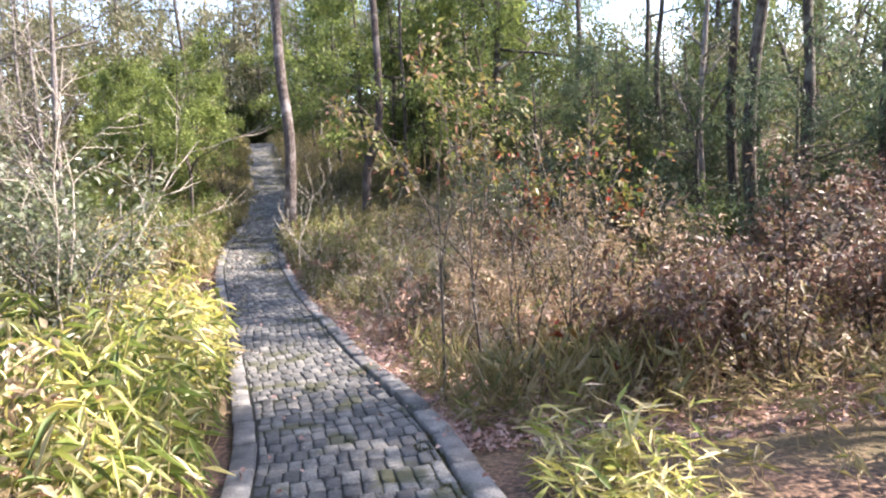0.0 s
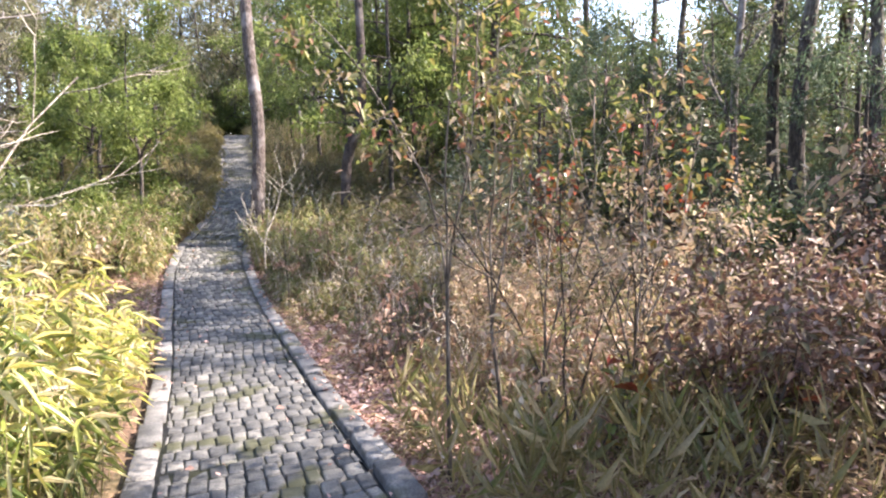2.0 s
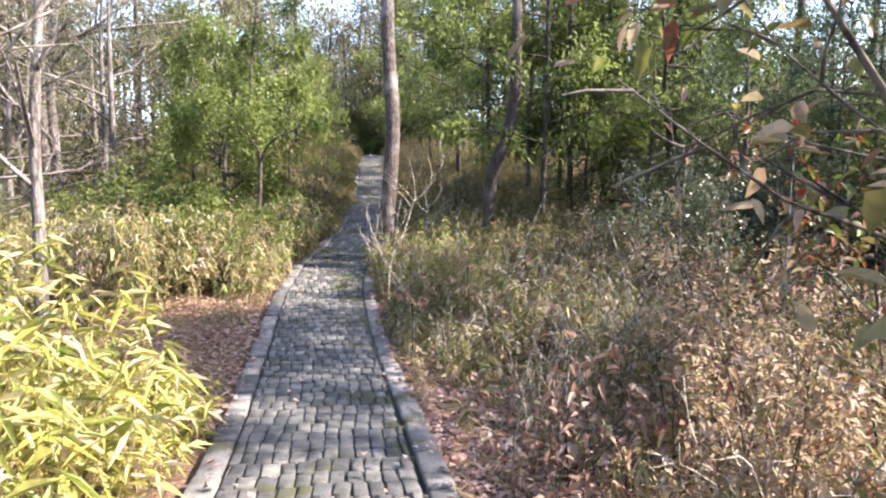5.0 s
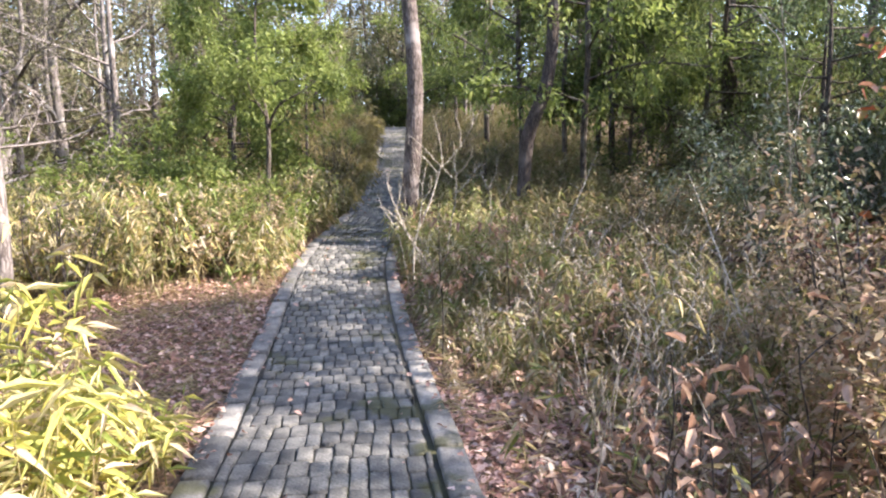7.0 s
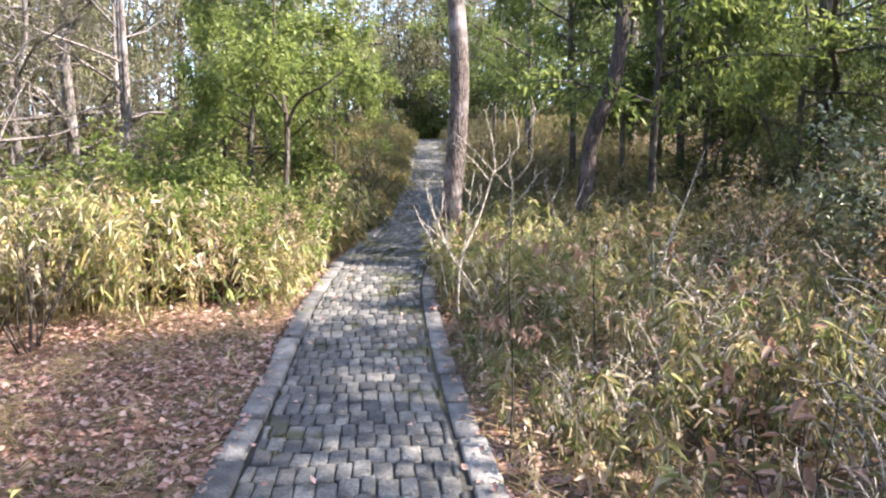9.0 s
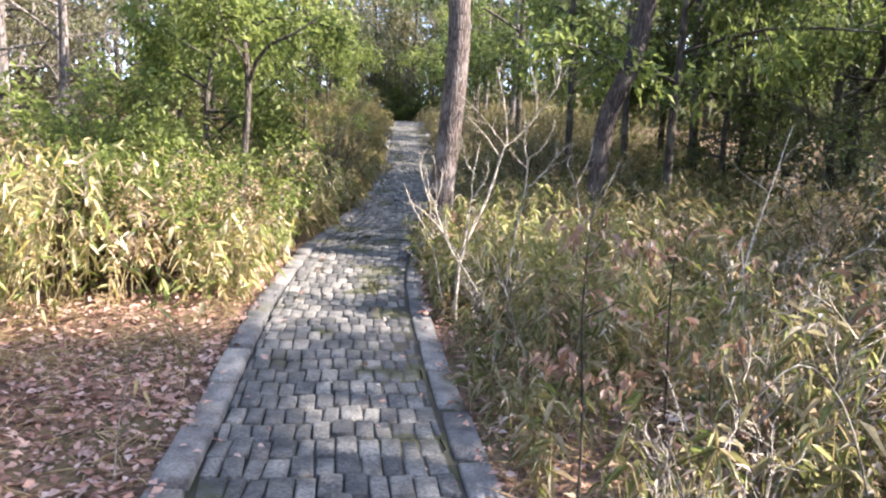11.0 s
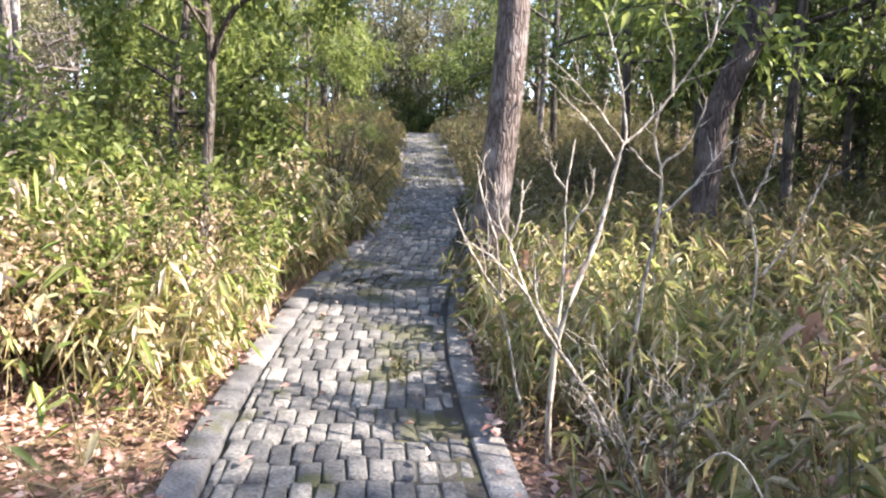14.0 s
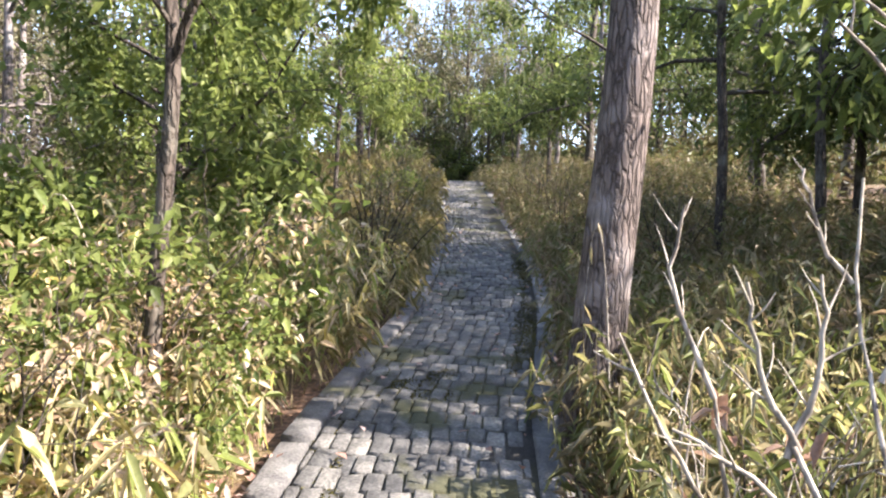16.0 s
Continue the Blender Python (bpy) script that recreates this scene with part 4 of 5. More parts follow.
dusky = bush("dusky_bush", "evergreen bush with small dull grey-green leaves behind bamboo grass", -3.0, 5.3, 2.0, 7, GREY_LEAF, 1700, (0.075, 0.03), jitter=0.09, lean=0.34, low=0.2, r=0.012, twigs=5, group="dusky bushes at the bamboo")
for x, y, spin, k in ((-3.7, 5.0, 190, 1.05), (-3.9, 6.4, 300, 1.15), (-5.2, 7.4, 120, 1.1)):
    again(dusky, x, y, spin, k)
bush("twiggy_shrub", "pale leafless shrub arching above a dusky bush", -3.0, 5.0, 3.0, 5, None, 0, None, PALE_TWIG, lean=0.42, low=0.3, r=0.014, twigs=6)


def leaning_shoot(x, y, reach, twigs):
    """A long bare shoot that leans over the grass, with a few side twigs: (share of its length, way, length)."""
    e = thing("leaning_shoot", "bare pale shoot leaning over the grass", "shoot", x, y, group="bare leaning shoots")
    r = np.array(reach)
    line = stem([(0, 0, -0.05), r * (0.28, 0.28, 0.3), r * (0.6, 0.6, 0.64), r], [0.011, 0.009, 0.0065, 0.003], 14)
    line = (line[0] + np.cumsum(rng.normal(0, 0.005, line[0].shape), 0), line[1])
    v, f = tubes([line], 6)
    child("stem", mesh_from("shoot_stem", v, f, PALE_TWIG, True), e)
    for u, way, long in twigs:
        k = int(u * 13)
        v, f = tubes([bough(line[0][k], way, long, line[1][k] * 0.7, 6, 0.12, 0.02)], 5)
        child("twig", mesh_from("shoot_twig", v, f, PALE_TWIG, True), e)
    return e


leaning_shoot(0.3, 10.1, (-0.46, 1.2, 1.75), ((0.3, (0.5, 0.3, 0.9), 0.8), (0.32, (-0.6, 0.2, 0.35), 0.5), (0.42, (-0.5, 0.5, 0.6), 0.6), (0.55, (0.4, 0.3, 0.7), 0.4), (0.75, (-0.5, 0.1, 0.5), 0.3)))
leaning_shoot(-1.5, 12.9, (0.74, 1.15, 1.95), ((0.5, (-0.3, 0.2, 0.8), 0.4), (0.7, (0.6, 0.2, 0.5), 0.35), (0.8, (-0.5, 0.1, 0.7), 0.35), (0.88, (0.5, 0.2, 0.8), 0.3)))
leaning_shoot(0.9, 9.6, (0.5, 1.3, 2.6), ((0.5, (-0.5, 0.2, 0.6), 0.5), (0.7, (0.5, 0.2, 0.6), 0.4)))


def dry_stalk(x, y, height, lean, droop, count, spin):
    """A thin dead stalk that nods over, with a few hanging bleached leaves."""
    e = thing("dry_stalk", "thin bleached dead stalk with hanging withered leaves", "dead stalk", x, y, spin=spin, group="dead stalks")
    line = stem([(0, 0, -0.05), (lean * 0.2, 0, height * 0.45), (lean * 0.55, 0, height * 0.85), (lean, 0, height), (lean * 1.35, 0, height - droop)], [0.0045, 0.004, 0.0034, 0.003, 0.002], 14)
    v, f = tubes([line], 5)
    child("stem", mesh_from("stalk_stem", v, f, PALE_TWIG, True), e)
    for k in range(count):
        p = line[0][-1 - 2 * k]
        v, f = leaves(np.array([p]), np.array([[rng.normal(0.2, 0.3), rng.normal(0, 0.4), -1.0]]), 0.085, 0.02, 0.25, 0.25, True)
        child("leaf", mesh_from("stalk_leaf", v, f, STRAW), e)
    return e


for d, y, h, lean, droop, count, spin in ((-1.08, 11.6, 0.62, 0.1, 0.10, 2, 20), (-1.45, 15.2, 1.55, 0.35, 0.25, 4, 200), (-1.7, 16.2, 1.6, -0.4, 0.3, 4, 10), (1.02, 16.6, 1.5, -0.12, 0.5, 3, 0), (1.0, 15.7, 1.15, 0.3, 0.15, 3, 60), (1.3, 8.9, 1.3, 0.35, 0.1, 2, 330), (1.9, 11.2, 1.1, -0.4, 0.15, 3, 20), (2.4, 12.8, 1.2, 0.4, 0.1, 3, 90), (1.25, 13.0, 0.9, 0.25, 0.1, 3, 150), (-1.25, 17.4, 1.4, 0.3, 0.2, 3, 0)):
    dry_stalk(float(centre(y)) + d, y, h, lean, droop, count, spin)

# ---- bamboo grass and dry grass ----
def bamboo(name, label, spots, heights, mat, per=(8, 13), size=(0.20, 0.026), droop=0.35, lean=0.25, push=0.0, wide=False, loose=0.45):
    """A stand of bamboo grass: a thin cane per spot, with leaves fanned out from its joints."""
    x, y = spots
    n = len(x)
    z = ground_z(x, y) - 0.02
    a, tilt = rng.uniform(0, 2 * np.pi, n), np.abs(rng.normal(0, lean, n))
    top = np.stack([(np.cos(a) * tilt + push) * heights, np.sin(a) * tilt * heights, heights], 1)
    foot = np.stack([x, y, z], 1)
    ang = np.arange(3) * 2 * np.pi / 3
    ring = np.stack([np.cos(ang), np.sin(ang), ang * 0], 1)
    line = np.stack([foot, foot + top], 1)
    v = line[:, :, None] + ring[None, None] * np.array([0.0038, 0.0015])[None, :, None, None]
    q = np.array([[k, (k + 1) % 3, 3 + (k + 1) % 3, 3 + k] for k in range(3)])
    f = (q[None] + (np.arange(n) * 6)[:, None, None]).reshape(-1, 4)
    e = tagged(new(name, mesh_from(name + "_canes", v.reshape(-1, 3), f, STALK)), label, "bamboo grass", kind="stuff")
    m = rng.integers(per[0], per[1] + 1, n)
    who = np.repeat(np.arange(n), m)
    u = 1 - rng.random(len(who)) ** 1.6 * 0.75
    pos = foot[who] + top[who] * u[:, None]
    off = np.abs(pos[:, 0] - centre(pos[:, 1])) > np.where(pos[:, 1] < 14.5, 0.8, 0.5)
    pos, who = pos[off], who[off]
    b = rng.uniform(0, 2 * np.pi, len(who))
    axis = np.stack([np.cos(b), np.sin(b), rng.normal(0.15, loose, len(who)) - droop], 1)
    L = size[0] * rng.uniform(0.55, 1.25, len(who))
    v, f = leaves(pos, axis, L, L * size[1] / size[0] * rng.uniform(0.7, 1.2, len(who)), droop * 0.8, 0.08, wide)
    child("blades", mesh_from(name + "_blades", v, f, mat), e)
    return e


def scatter(d0, d1, y0, y1, density):
    n = int((d1 - d0) * (y1 - y0) * density)
    d, y = rng.uniform(d0, d1, n), rng.uniform(y0, y1, n)
    lump = np.sin(2.3 * d + 1.1 * y) + np.sin(3.1 * y - 1.9 * d + 1.0)
    keep = rng.random(n) < 0.72 + 0.25 * lump
    return d[keep], y[keep]


def stand(name, label, d0, d1, y0, y1, density, low, high, mat, slope=0.3, edge=None, **more):
    d, y = scatter(d0, d1, y0, y1, density)
    if edge:
        k = edge(d, y)
        d, y = d[k], y[k]
    wave = 0.17 * np.sin(1.7 * d + 0.9) * np.sin(1.3 * y)
    h = np.clip(low + slope * (np.abs(d) - 0.9) + wave, low, high) * rng.uniform(0.6, 1.12, len(d))
    return bamboo(name, label, (centre(y) + d, y), h, mat, **more)


stand("bamboo_grass", "fresh green bamboo grass crowding the path edge", -3.2, -0.98, -2.5, 6.2, 58, 0.8, 1.35, BAMBOO_FRESH, 0.35, per=(11, 16), size=(0.18, 0.025), lean=0.32, push=0.1, droop=0.45)
stand("bamboo_grass", "yellowed bamboo grass in full sun", -4.8, -1.15, -2.5, 5.8, 36, 0.75, 1.3, BAMBOO_GREEN, 0.38, per=(11, 17), size=(0.18, 0.026), lean=0.36, push=0.15)
stand("dry_bamboo_grass", "pinkish-straw withered leaves over bamboo grass", -3.4, -1.3, 1.4, 4.4, 26, 0.75, 1.2, BLEACHED_LEAF, 0.3, per=(8, 12), size=(0.13, 0.03), lean=0.36, droop=0.5,
      edge=lambda d, y: np.sin(2.1 * d + 0.6) + np.sin(1.9 * y) > -0.2)
stand("bamboo_grass", "bright yellow bamboo grass crowding the path edge", -4.8, -0.98, 5.4, 10.4, 80, 0.80, 1.5, BAMBOO_GREEN, 0.42, per=(12, 19), size=(0.19, 0.03), lean=0.32, push=0.12,
      edge=lambda d, y: y < 9.1 - 0.16 * np.clip(d + 2.6, 0, 9) ** 2)
stand("bamboo_grass", "low bright yellow bamboo grass at the edge of the leaf litter", -2.6, -0.95, 8.2, 9.5, 90, 0.36, 0.62, BAMBOO_GREEN, 0.15, per=(12, 18), size=(0.15, 0.026), lean=0.4)
stand("bamboo_grass", "yellow-green bamboo grass clump in sunlight", 0.95, 2.3, 2.6, 4.5, 85, 0.45, 0.7, BAMBOO_GREEN, 0.1, per=(8, 13), size=(0.2, 0.024), droop=0.1, edge=lambda d, y: ((d - 1.35) / 0.5) ** 2 + (y - 3.3) ** 2 < 0.5 + 0.25 * np.sin(5 * d))
stand("dry_bamboo_grass", "straw-coloured bamboo grass with hanging leaves", -7.5, -0.95, 12.0, 15.4, 72, 0.62, 1.5, BAMBOO_DRY, 0.6, per=(12, 17), droop=0.6, size=(0.145, 0.026), wide=True, loose=0.8, lean=0.34,
      edge=lambda d, y: y > 13.4 + 0.45 * np.clip(d + 3.2, -2, 9) + 0.25 * np.sin(3 * d))
stand("dry_bamboo_grass", "tall yellow and green bamboo grass beside the path", -6.5, -0.92, 15.2, 20.5, 56, 0.85, 1.3, BAMBOO_DRY, 0.5, per=(13, 18), droop=0.6, size=(0.14, 0.027), wide=True, loose=0.8, lean=0.34)
stand("bamboo_grass", "fresh green leaves among straw-coloured bamboo grass", -5.5, -1.0, 13.6, 18.5, 14, 0.8, 1.35, BAMBOO_FRESH, 0.5, per=(10, 15), size=(0.13, 0.032), droop=0.4, wide=True, loose=0.7, lean=0.4)
stand("dry_bamboo_grass", "pinkish withered leaves among bamboo grass", -4.5, -1.1, 13.6, 17.5, 9, 0.8, 1.3, BLEACHED_LEAF, 0.5, per=(9, 13), size=(0.10, 0.034), droop=0.6, wide=True, loose=0.7, lean=0.4)
stand("dry_bamboo_grass", "dull brown bamboo grass lining the path", -6.5, -0.68, 17.6, 46, 38, 0.5, 1.25, BAMBOO_DULL, 0.5, per=(10, 15), size=(0.17, 0.024), droop=0.7)
stand("dry_grass", "olive and tan dry grass along the paving", 0.92, 6.5, 10.0, 20.5, 50, 0.40, 0.88, BAMBOO_OLIVE, 0.25, per=(11, 16), size=(0.125, 0.021), droop=0.6, loose=0.75,
      edge=lambda d, y: d > 0.92 + 0.5 * np.clip(12.0 - y, 0, 2))
stand("dry_grass", "yellowed bamboo grass under the pines", 0.74, 7.5, 16.2, 46, 42, 0.6, 1.0, BAMBOO_OLIVE, 0.2, per=(11, 16), size=(0.14, 0.02), droop=0.6, loose=0.7)
stand("undergrowth", "shaded olive and brown undergrowth by the thicket", 0.98, 8.0, -1.0, 6.4, 17, 0.24, 0.48, BAMBOO_DULL, 0.08, per=(8, 12), size=(0.19, 0.02), droop=0.3)
stand("undergrowth", "tangle of withered tan leaves on low stems", 1.7, 9.0, 5.0, 11.0, 48, 0.15, 0.62, TAN_LEAF, 0.16, per=(8, 12), size=(0.075, 0.026), droop=0.4)
stand("undergrowth", "large curled withered leaves on low shoots", 1.25, 5.6, 6.0, 10.6, 32, 0.18, 0.5, WITHERED_LEAF, 0.1, per=(6, 10), size=(0.12, 0.046), droop=0.35)
stand("undergrowth", "pale bleached curled leaves in the thicket", 1.1, 5.6, 5.8, 10.8, 6, 0.2, 0.7, BLEACHED_LEAF, 0.1, per=(5, 9), size=(0.10, 0.036), droop=0.35)
stand("bamboo_grass", "green bamboo grass among withered leaves", 1.2, 5.5, 6.2, 11.0, 10, 0.3, 0.65, BAMBOO_DEEP, 0.12, per=(9, 13), size=(0.13, 0.022), droop=0.5, wide=True, loose=0.8)
stand("undergrowth", "upright brown-olive stalks at the edge of the thicket", 1.0, 3.0, 4.7, 6.7, 46, 0.5, 0.8, BAMBOO_DULL, 0.1, per=(7, 10), size=(0.2, 0.012), droop=-0.7, lean=0.12)
stand("dry_grass", "drooping olive bamboo grass at the foot of the pine", 0.88, 2.6, 14.8, 17.4, 85, 0.75, 1.0, BAMBOO_DEEP, 0.2, per=(11, 16), size=(0.12, 0.02), droop=0.65, loose=0.75)
stand("undergrowth", "withered brown leaves among the grass", 1.0, 6.0, 10.8, 19.0, 26, 0.25, 0.85, TAN_LEAF, 0.2, per=(7, 12), size=(0.075, 0.03), droop=0.4)
stand("bamboo_grass", "low dark green bamboo grass among dry stems", 0.98, 4.2, 11.6, 17.0, 26, 0.42, 0.85, BAMBOO_DEEP, 0.2, per=(11, 16), size=(0.12, 0.022), droop=0.7, wide=True, loose=0.8)
stand("undergrowth", "small bleached leaves scattered through the grass", 1.0, 5.5, 10.6, 17.0, 13, 0.4, 0.9, BLEACHED_LEAF, 0.2, per=(6, 10), size=(0.06, 0.02), droop=0.5, loose=0.8)
stand("undergrowth", "sparse dry undergrowth deep in the wood", 6.2, 15, 8, 24, 16, 0.3, 0.7, BAMBOO_DULL, 0.1, per=(8, 12), size=(0.26, 0.04), droop=0.5)
stand("undergrowth", "sparse dry undergrowth among bare trees", -13, -4.6, 0, 14, 14, 0.3, 0.8, BAMBOO_DULL, 0.1, per=(8, 12), size=(0.26, 0.04), droop=0.5)
stand("wood_brush", "low green and brown brush under far trees", 9, 40, -5, 48, 1.8, 0.6, 1.7, BRUSH_LEAF, 0.1, per=(11, 16), size=(0.52, 0.17), droop=0.3, lean=0.5)
stand("wood_brush", "low green and brown brush behind bare trees", -40, -7, -5, 48, 1.8, 0.6, 1.7, BRUSH_LEAF, 0.1, per=(11, 16), size=(0.52, 0.17), droop=0.3, lean=0.5)
stand("wood_brush", "tall brush closing the view across the wood", 8, 42, 44, 66, 2.4, 2.4, 5.5, BRUSH_LEAF, 0.05, per=(14, 20), size=(0.6, 0.2), droop=0.3, lean=0.4)
stand("wood_brush", "tall brush closing the view behind winter trees", -34, -8, 46, 66, 2.0, 2.4, 5.5, BRUSH_LEAF, 0.05, per=(14, 20), size=(0.6, 0.2), droop=0.3, lean=0.4)
stand("wood_brush", "brush between the far trunks beside the path", 2.0, 10, 38, 52, 3.2, 1.6, 3.6, BRUSH_LEAF, 0.1, per=(11, 16), size=(0.45, 0.14), droop=0.3, lean=0.5)
stand("wood_brush", "brush between the far trunks beyond the bamboo grass", -10, -2.0, 40, 52, 3.0, 1.6, 3.6, BRUSH_LEAF, 0.1, per=(11, 16), size=(0.45, 0.14), droop=0.3, lean=0.5)
stand("wood_brush", "dark brush where the path climbs from sight", -9, 9, 46.5, 60, 7, 1.2, 3.4, BRUSH_LEAF, 0.1, per=(11, 16), size=(0.52, 0.17), droop=0.3, lean=0.4)

stand("dry_grass", "thin straw-coloured grass among fallen leaves", -6.0, -0.95, 9.6, 17.0, 45, 0.10, 0.32, STRAW, 0.04, per=(5, 8), size=(0.16, 0.008), droop=0.15, lean=0.5)
stand("dry_grass", "thin straw-coloured grass beside the kerb", 0.9, 4.0, 5.0, 20.0, 40, 0.12, 0.4, STRAW, 0.08, per=(5, 8), size=(0.18, 0.008), droop=0.15, lean=0.45)


def litter():
    """Fallen leaves on the soil beside the path, and some on the paving."""
    d = np.concatenate([rng.uniform(-6.0, -0.8, 21000), rng.uniform(0.8, 4.8, 17000), 0.84 + 1.6 * rng.random(7000) ** 1.4, rng.choice((-1, 1), 260) * rng.uniform(0.2, 0.85, 260)])
    y = np.concatenate([rng.uniform(9.2, 16.5, 21000), rng.uniform(4.5, 20, 17000), rng.uniform(4.5, 11, 7000), rng.uniform(3, 30, 260)])
    x = centre(y) + d
    z = np.where(np.abs(d) < 0.83, level(y) + 0.012, ground_z(x, y)) + rng.uniform(0.004, 0.05, len(d))
    pos = np.stack([x, y, z], 1)
    b = rng.uniform(0, 2 * np.pi, len(d))
    axis = np.stack([np.cos(b), np.sin(b), rng.normal(0.1, 0.25, len(d))], 1)
    L = rng.uniform(0.03, 0.085, len(d))
    v, f = leaves(pos, axis, L, L * rng.uniform(0.45, 0.7, len(d)), 0.0, 0.25)
    tagged(new("leaf_litter", mesh_from("leaf_litter", v, f, LITTER)), "dry pinkish-brown fallen leaves on the ground", "fallen leaves", kind="stuff")


litter()

# ---- the paved path, its pieces last ----
def strip(half, drop, y0, y1, step=0.25):
    y = np.arange(y0, y1, step)
    c, z = centre(y), level(y) - drop
    v = np.concatenate([np.stack([c - half, y, z], 1), np.stack([c + half, y, z], 1), np.stack([c - half, y, z - 0.12], 1), np.stack([c + half, y, z - 0.12], 1)])
    n = len(y)
    i = np.arange(n - 1)
    top = np.stack([i, n + i, n + i + 1, i + 1], 1)
    left = np.stack([2 * n + i, i, i + 1, 2 * n + i + 1], 1)
    right = np.stack([n + i, 3 * n + i, 3 * n + i + 1, n + i + 1], 1)
    return v, np.concatenate([top, left, right])


v, f = strip(0.80, 0.028, -6, 46)
pavement = tagged(new("pavement", mesh_from("pavement_bed", v, f, BED)), "narrow path of weathered grey block paving with kerbs", "path", kind="structure")


def block_arrays(w, l, h, c):
    """A block with chamfered upper edges; its origin is the middle of its top."""
    a, b = w / 2, l / 2
    v = [(sx * (a - c), sy * (b - c), 0) for sx, sy in ((-1, -1), (1, -1), (1, 1), (-1, 1))]
    v += [(sx * a, sy * b, -c) for sx, sy in ((-1, -1), (1, -1), (1, 1), (-1, 1))]
    v += [(sx * a, sy * b, -h) for sx, sy in ((-1, -1), (1, -1), (1, 1), (-1, 1))]
    f = [(0, 1, 2, 3)]
    for k in range(4):
        m = (k + 1) % 4
        f += [(4 + k, 4 + m, m, k), (8 + k, 8 + m, 4 + m, 4 + k)]
    return np.array(v, float), np.array(f)


def frame_at(d, y, z=0.0):
    """A pose on the path, turned and sloped with it."""
    x0, x1 = float(centre(y - 0.2)), float(centre(y + 0.2))
    s = (float(level(y + 0.2)) - float(level(y - 0.2))) / 0.4
    yaw = -math.degrees(math.atan2(x1 - x0, 0.4))
    k = math.cos(radians(yaw))
    return pose(float(centre(y)) + d * k, y + d * math.sin(radians(yaw)), float(level(y)) + z, math.degrees(math.atan(s)), 0, yaw)


ROW, COLS = 0.2, 11
WIDE = 2 * HALF_IN / COLS
bv, bf = block_arrays(1.0, 1.0, 0.07, 0.0)


def paver_shape(w, l):
    v = bv * (w, l, 1)
    v[:4, 0] -= np.sign(v[:4, 0]) * 0.011
    v[:4, 1] -= np.sign(v[:4, 1]) * 0.008
    v[4:8, 2] = -0.0065
    return v


shapes = {}
rest_v, rest_f, made = [], [], 0
for r in range(int((45 + 4) / ROW)):
    y = -4 + r * ROW
    near = 5.6 <= y < 10.6
    shift = (0.0, 0.5, 0.15, 0.6, 0.35, 0.8)[int(rng.integers(0, 6))] * WIDE
    cuts = [-HALF_IN] + [-HALF_IN + shift + k * WIDE + float(rng.normal(0, 0.008)) for k in range(COLS + 1)] + [HALF_IN]
    cuts = sorted(min(max(q, -HALF_IN), HALF_IN) for q in cuts)
    for a, b in zip(cuts, cuts[1:]):
        if b - a < 0.025:
            continue
        wide = max(0.012, round((b - a - 0.009 - abs(float(rng.normal(0, 0.004)))) / 0.006) * 0.006)
        mid = (a + b) / 2
        m = frame_at(mid, y + 0.022 * math.sin(9 * mid + 1.0) + 0.012 * math.sin(23 * mid) + float(rng.normal(0, 0.006)), -abs(float(rng.normal(0, 0.007)))) @ pose(0, 0, 0, float(rng.normal(0, 1.5)), float(rng.normal(0, 1.7)), float(rng.normal(0, 2.4)))
        if near and made < 300:
            if wide not in shapes:
                shapes[wide] = mesh_from("paver", paver_shape(wide, ROW - 0.0015), bf, PAVER)
            ob = new("paver", shapes[wide])
            ob.parent = pavement
            ob.matrix_world = m
            made += 1
        else:
            M = np.array(m)
            rest_v.append(paver_shape(wide, ROW - 0.0015) @ M[:3, :3].T + M[:3, 3])
            rest_f.append(bf + 12 * len(rest_f))
far_pavers = child("far_pavers", mesh_from("far_pavers", np.concatenate(rest_v), np.concatenate(rest_f), PAVER), pavement)
tagged(far_pavers, kind="stuff")
KERB_LEN = 0.62
kerb_shapes = [mesh_from("kerb", *block_arrays(HALF_OUT - HALF_IN - 0.02 - k, KERB_LEN - 0.012, 0.2, 0.014), KERB) for k in (0.0, 0.006)]
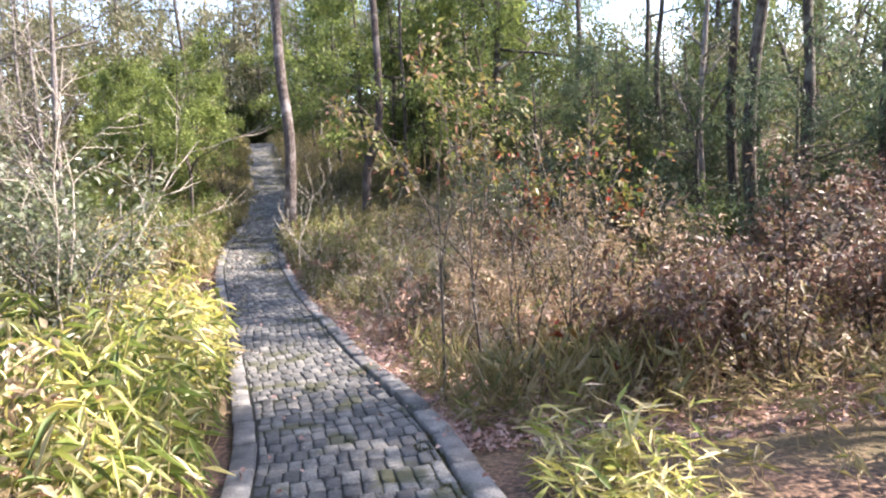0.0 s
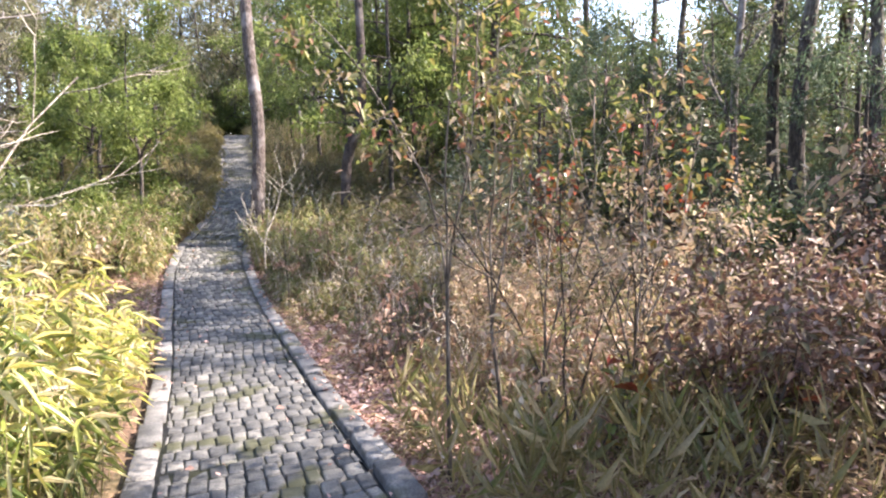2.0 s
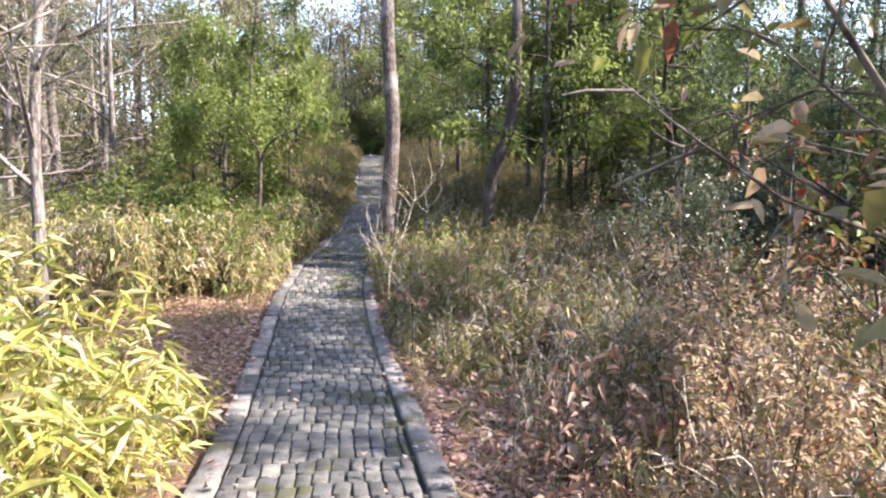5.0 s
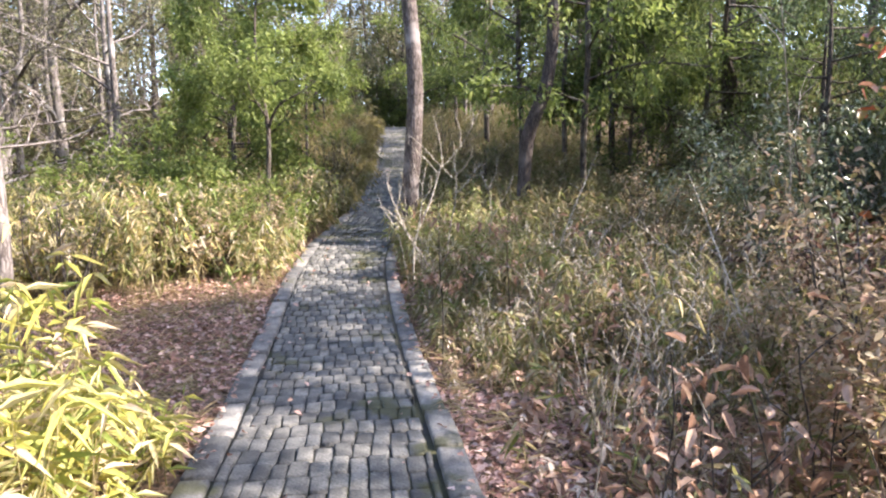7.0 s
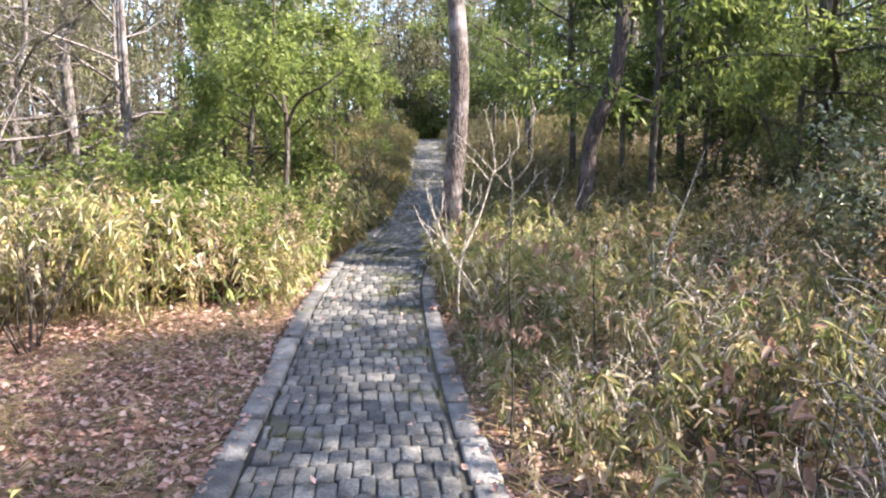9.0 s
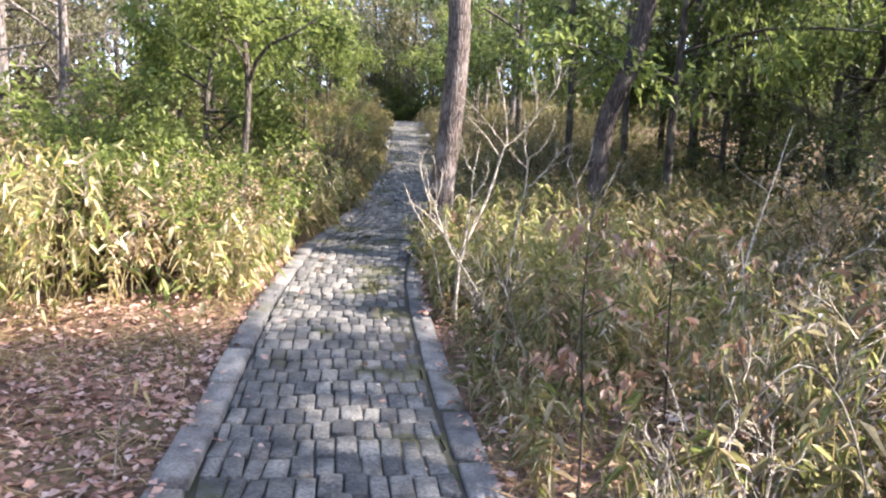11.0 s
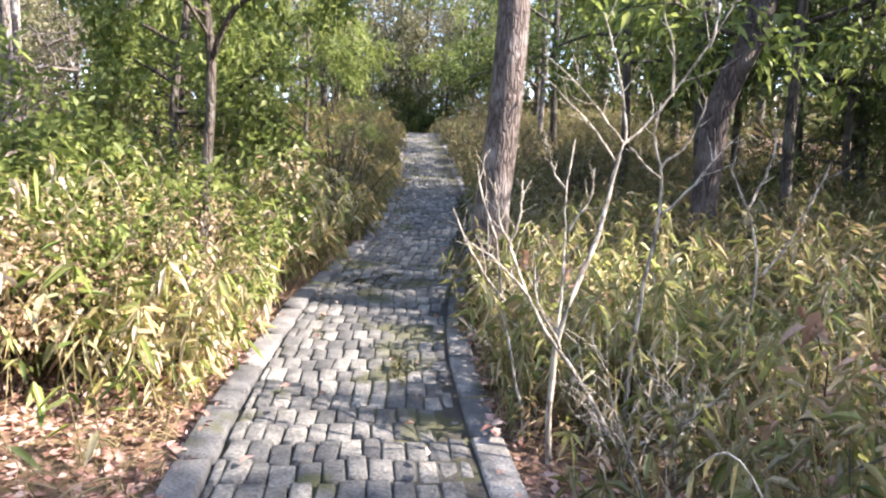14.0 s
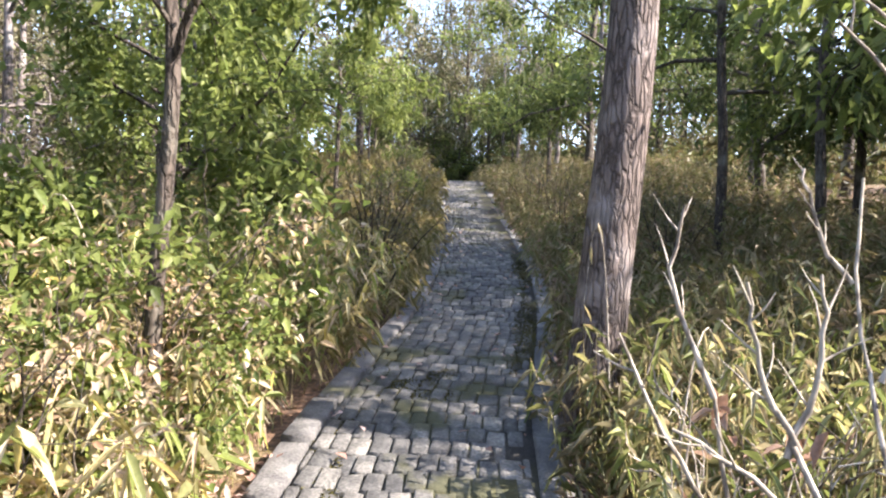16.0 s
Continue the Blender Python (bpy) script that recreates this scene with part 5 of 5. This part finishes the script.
for side in (-1, 1):
    for k in range(int(49 / KERB_LEN)):
        y = -4 + k * KERB_LEN + (0.2 if side > 0 else 0)
        gap = 0.036 if side > 0 else 0.006
        ob = new("kerb", kerb_shapes[k % 2])
        ob.parent = pavement
        ob.matrix_world = frame_at(side * ((HALF_IN + HALF_OUT) / 2 + gap * 0.5) + rng.normal(0, 0.005), y, 0.018 + rng.normal(0, 0.006)) @ pose(0, 0, 0, rng.normal(0, 0.5), rng.normal(0, 1.2), rng.normal(0, 0.7))


def moss_patch(d, y, wide, long, seed):
    """A low ragged cushion of moss on the stones: small tufts, thick in the middle."""
    e = thing("moss_patch", "dark olive moss growing over the paving joints", "moss", *place(d, y), z=float(level(y)), group="moss on the paving")
    r = np.random.default_rng(seed)
    n = int(6500 * wide * long) + 60
    q = r.uniform(-1.2, 1.2, (n, 2))
    q = q[np.hypot(q[:, 0], q[:, 1]) < 1.15 + 0.3 * np.sin(5 * np.arctan2(q[:, 1], q[:, 0]) + seed)]
    yy = y + q[:, 1] * long / 2
    x = centre(yy) + d + q[:, 0] * wide / 2
    tall = 0.011 * np.clip(1.2 - np.hypot(q[:, 0], q[:, 1]), 0.25, 1)
    foot = np.stack([x - float(centre(y)) - d, yy - y, level(yy) - float(level(y)) - 0.006], 1)
    v, f = leaves(foot, unit(r.normal(0, 0.8, (len(x), 3)) * (1, 1, 0.4) + (0, 0, 0.12)), tall * r.uniform(0.8, 1.6, len(x)) + 0.008, 0.014, 0.1, 0.2)
    child("cushion", mesh_from("moss_cushion", v, f, MOSS), e)
    return e


for k, (d, y, wide, long) in enumerate(((-0.55, 13.15, 0.14, 0.75), (-0.53, 16.7, 0.2, 0.9), (-0.25, 17.8, 0.6, 0.7), (0.56, 19.6, 0.22, 2.4), (0.58, 4.3, 0.16, 1.7), (-0.54, 11.3, 0.14, 0.4), (0.3, 15.6, 0.12, 0.5),
                                          (-0.4, 16.1, 0.22, 0.3), (-0.56, 18.4, 0.2, 1.2), (0.56, 22.5, 0.2, 2.2))):
    moss_patch(d, y, wide, long, 40 + k)
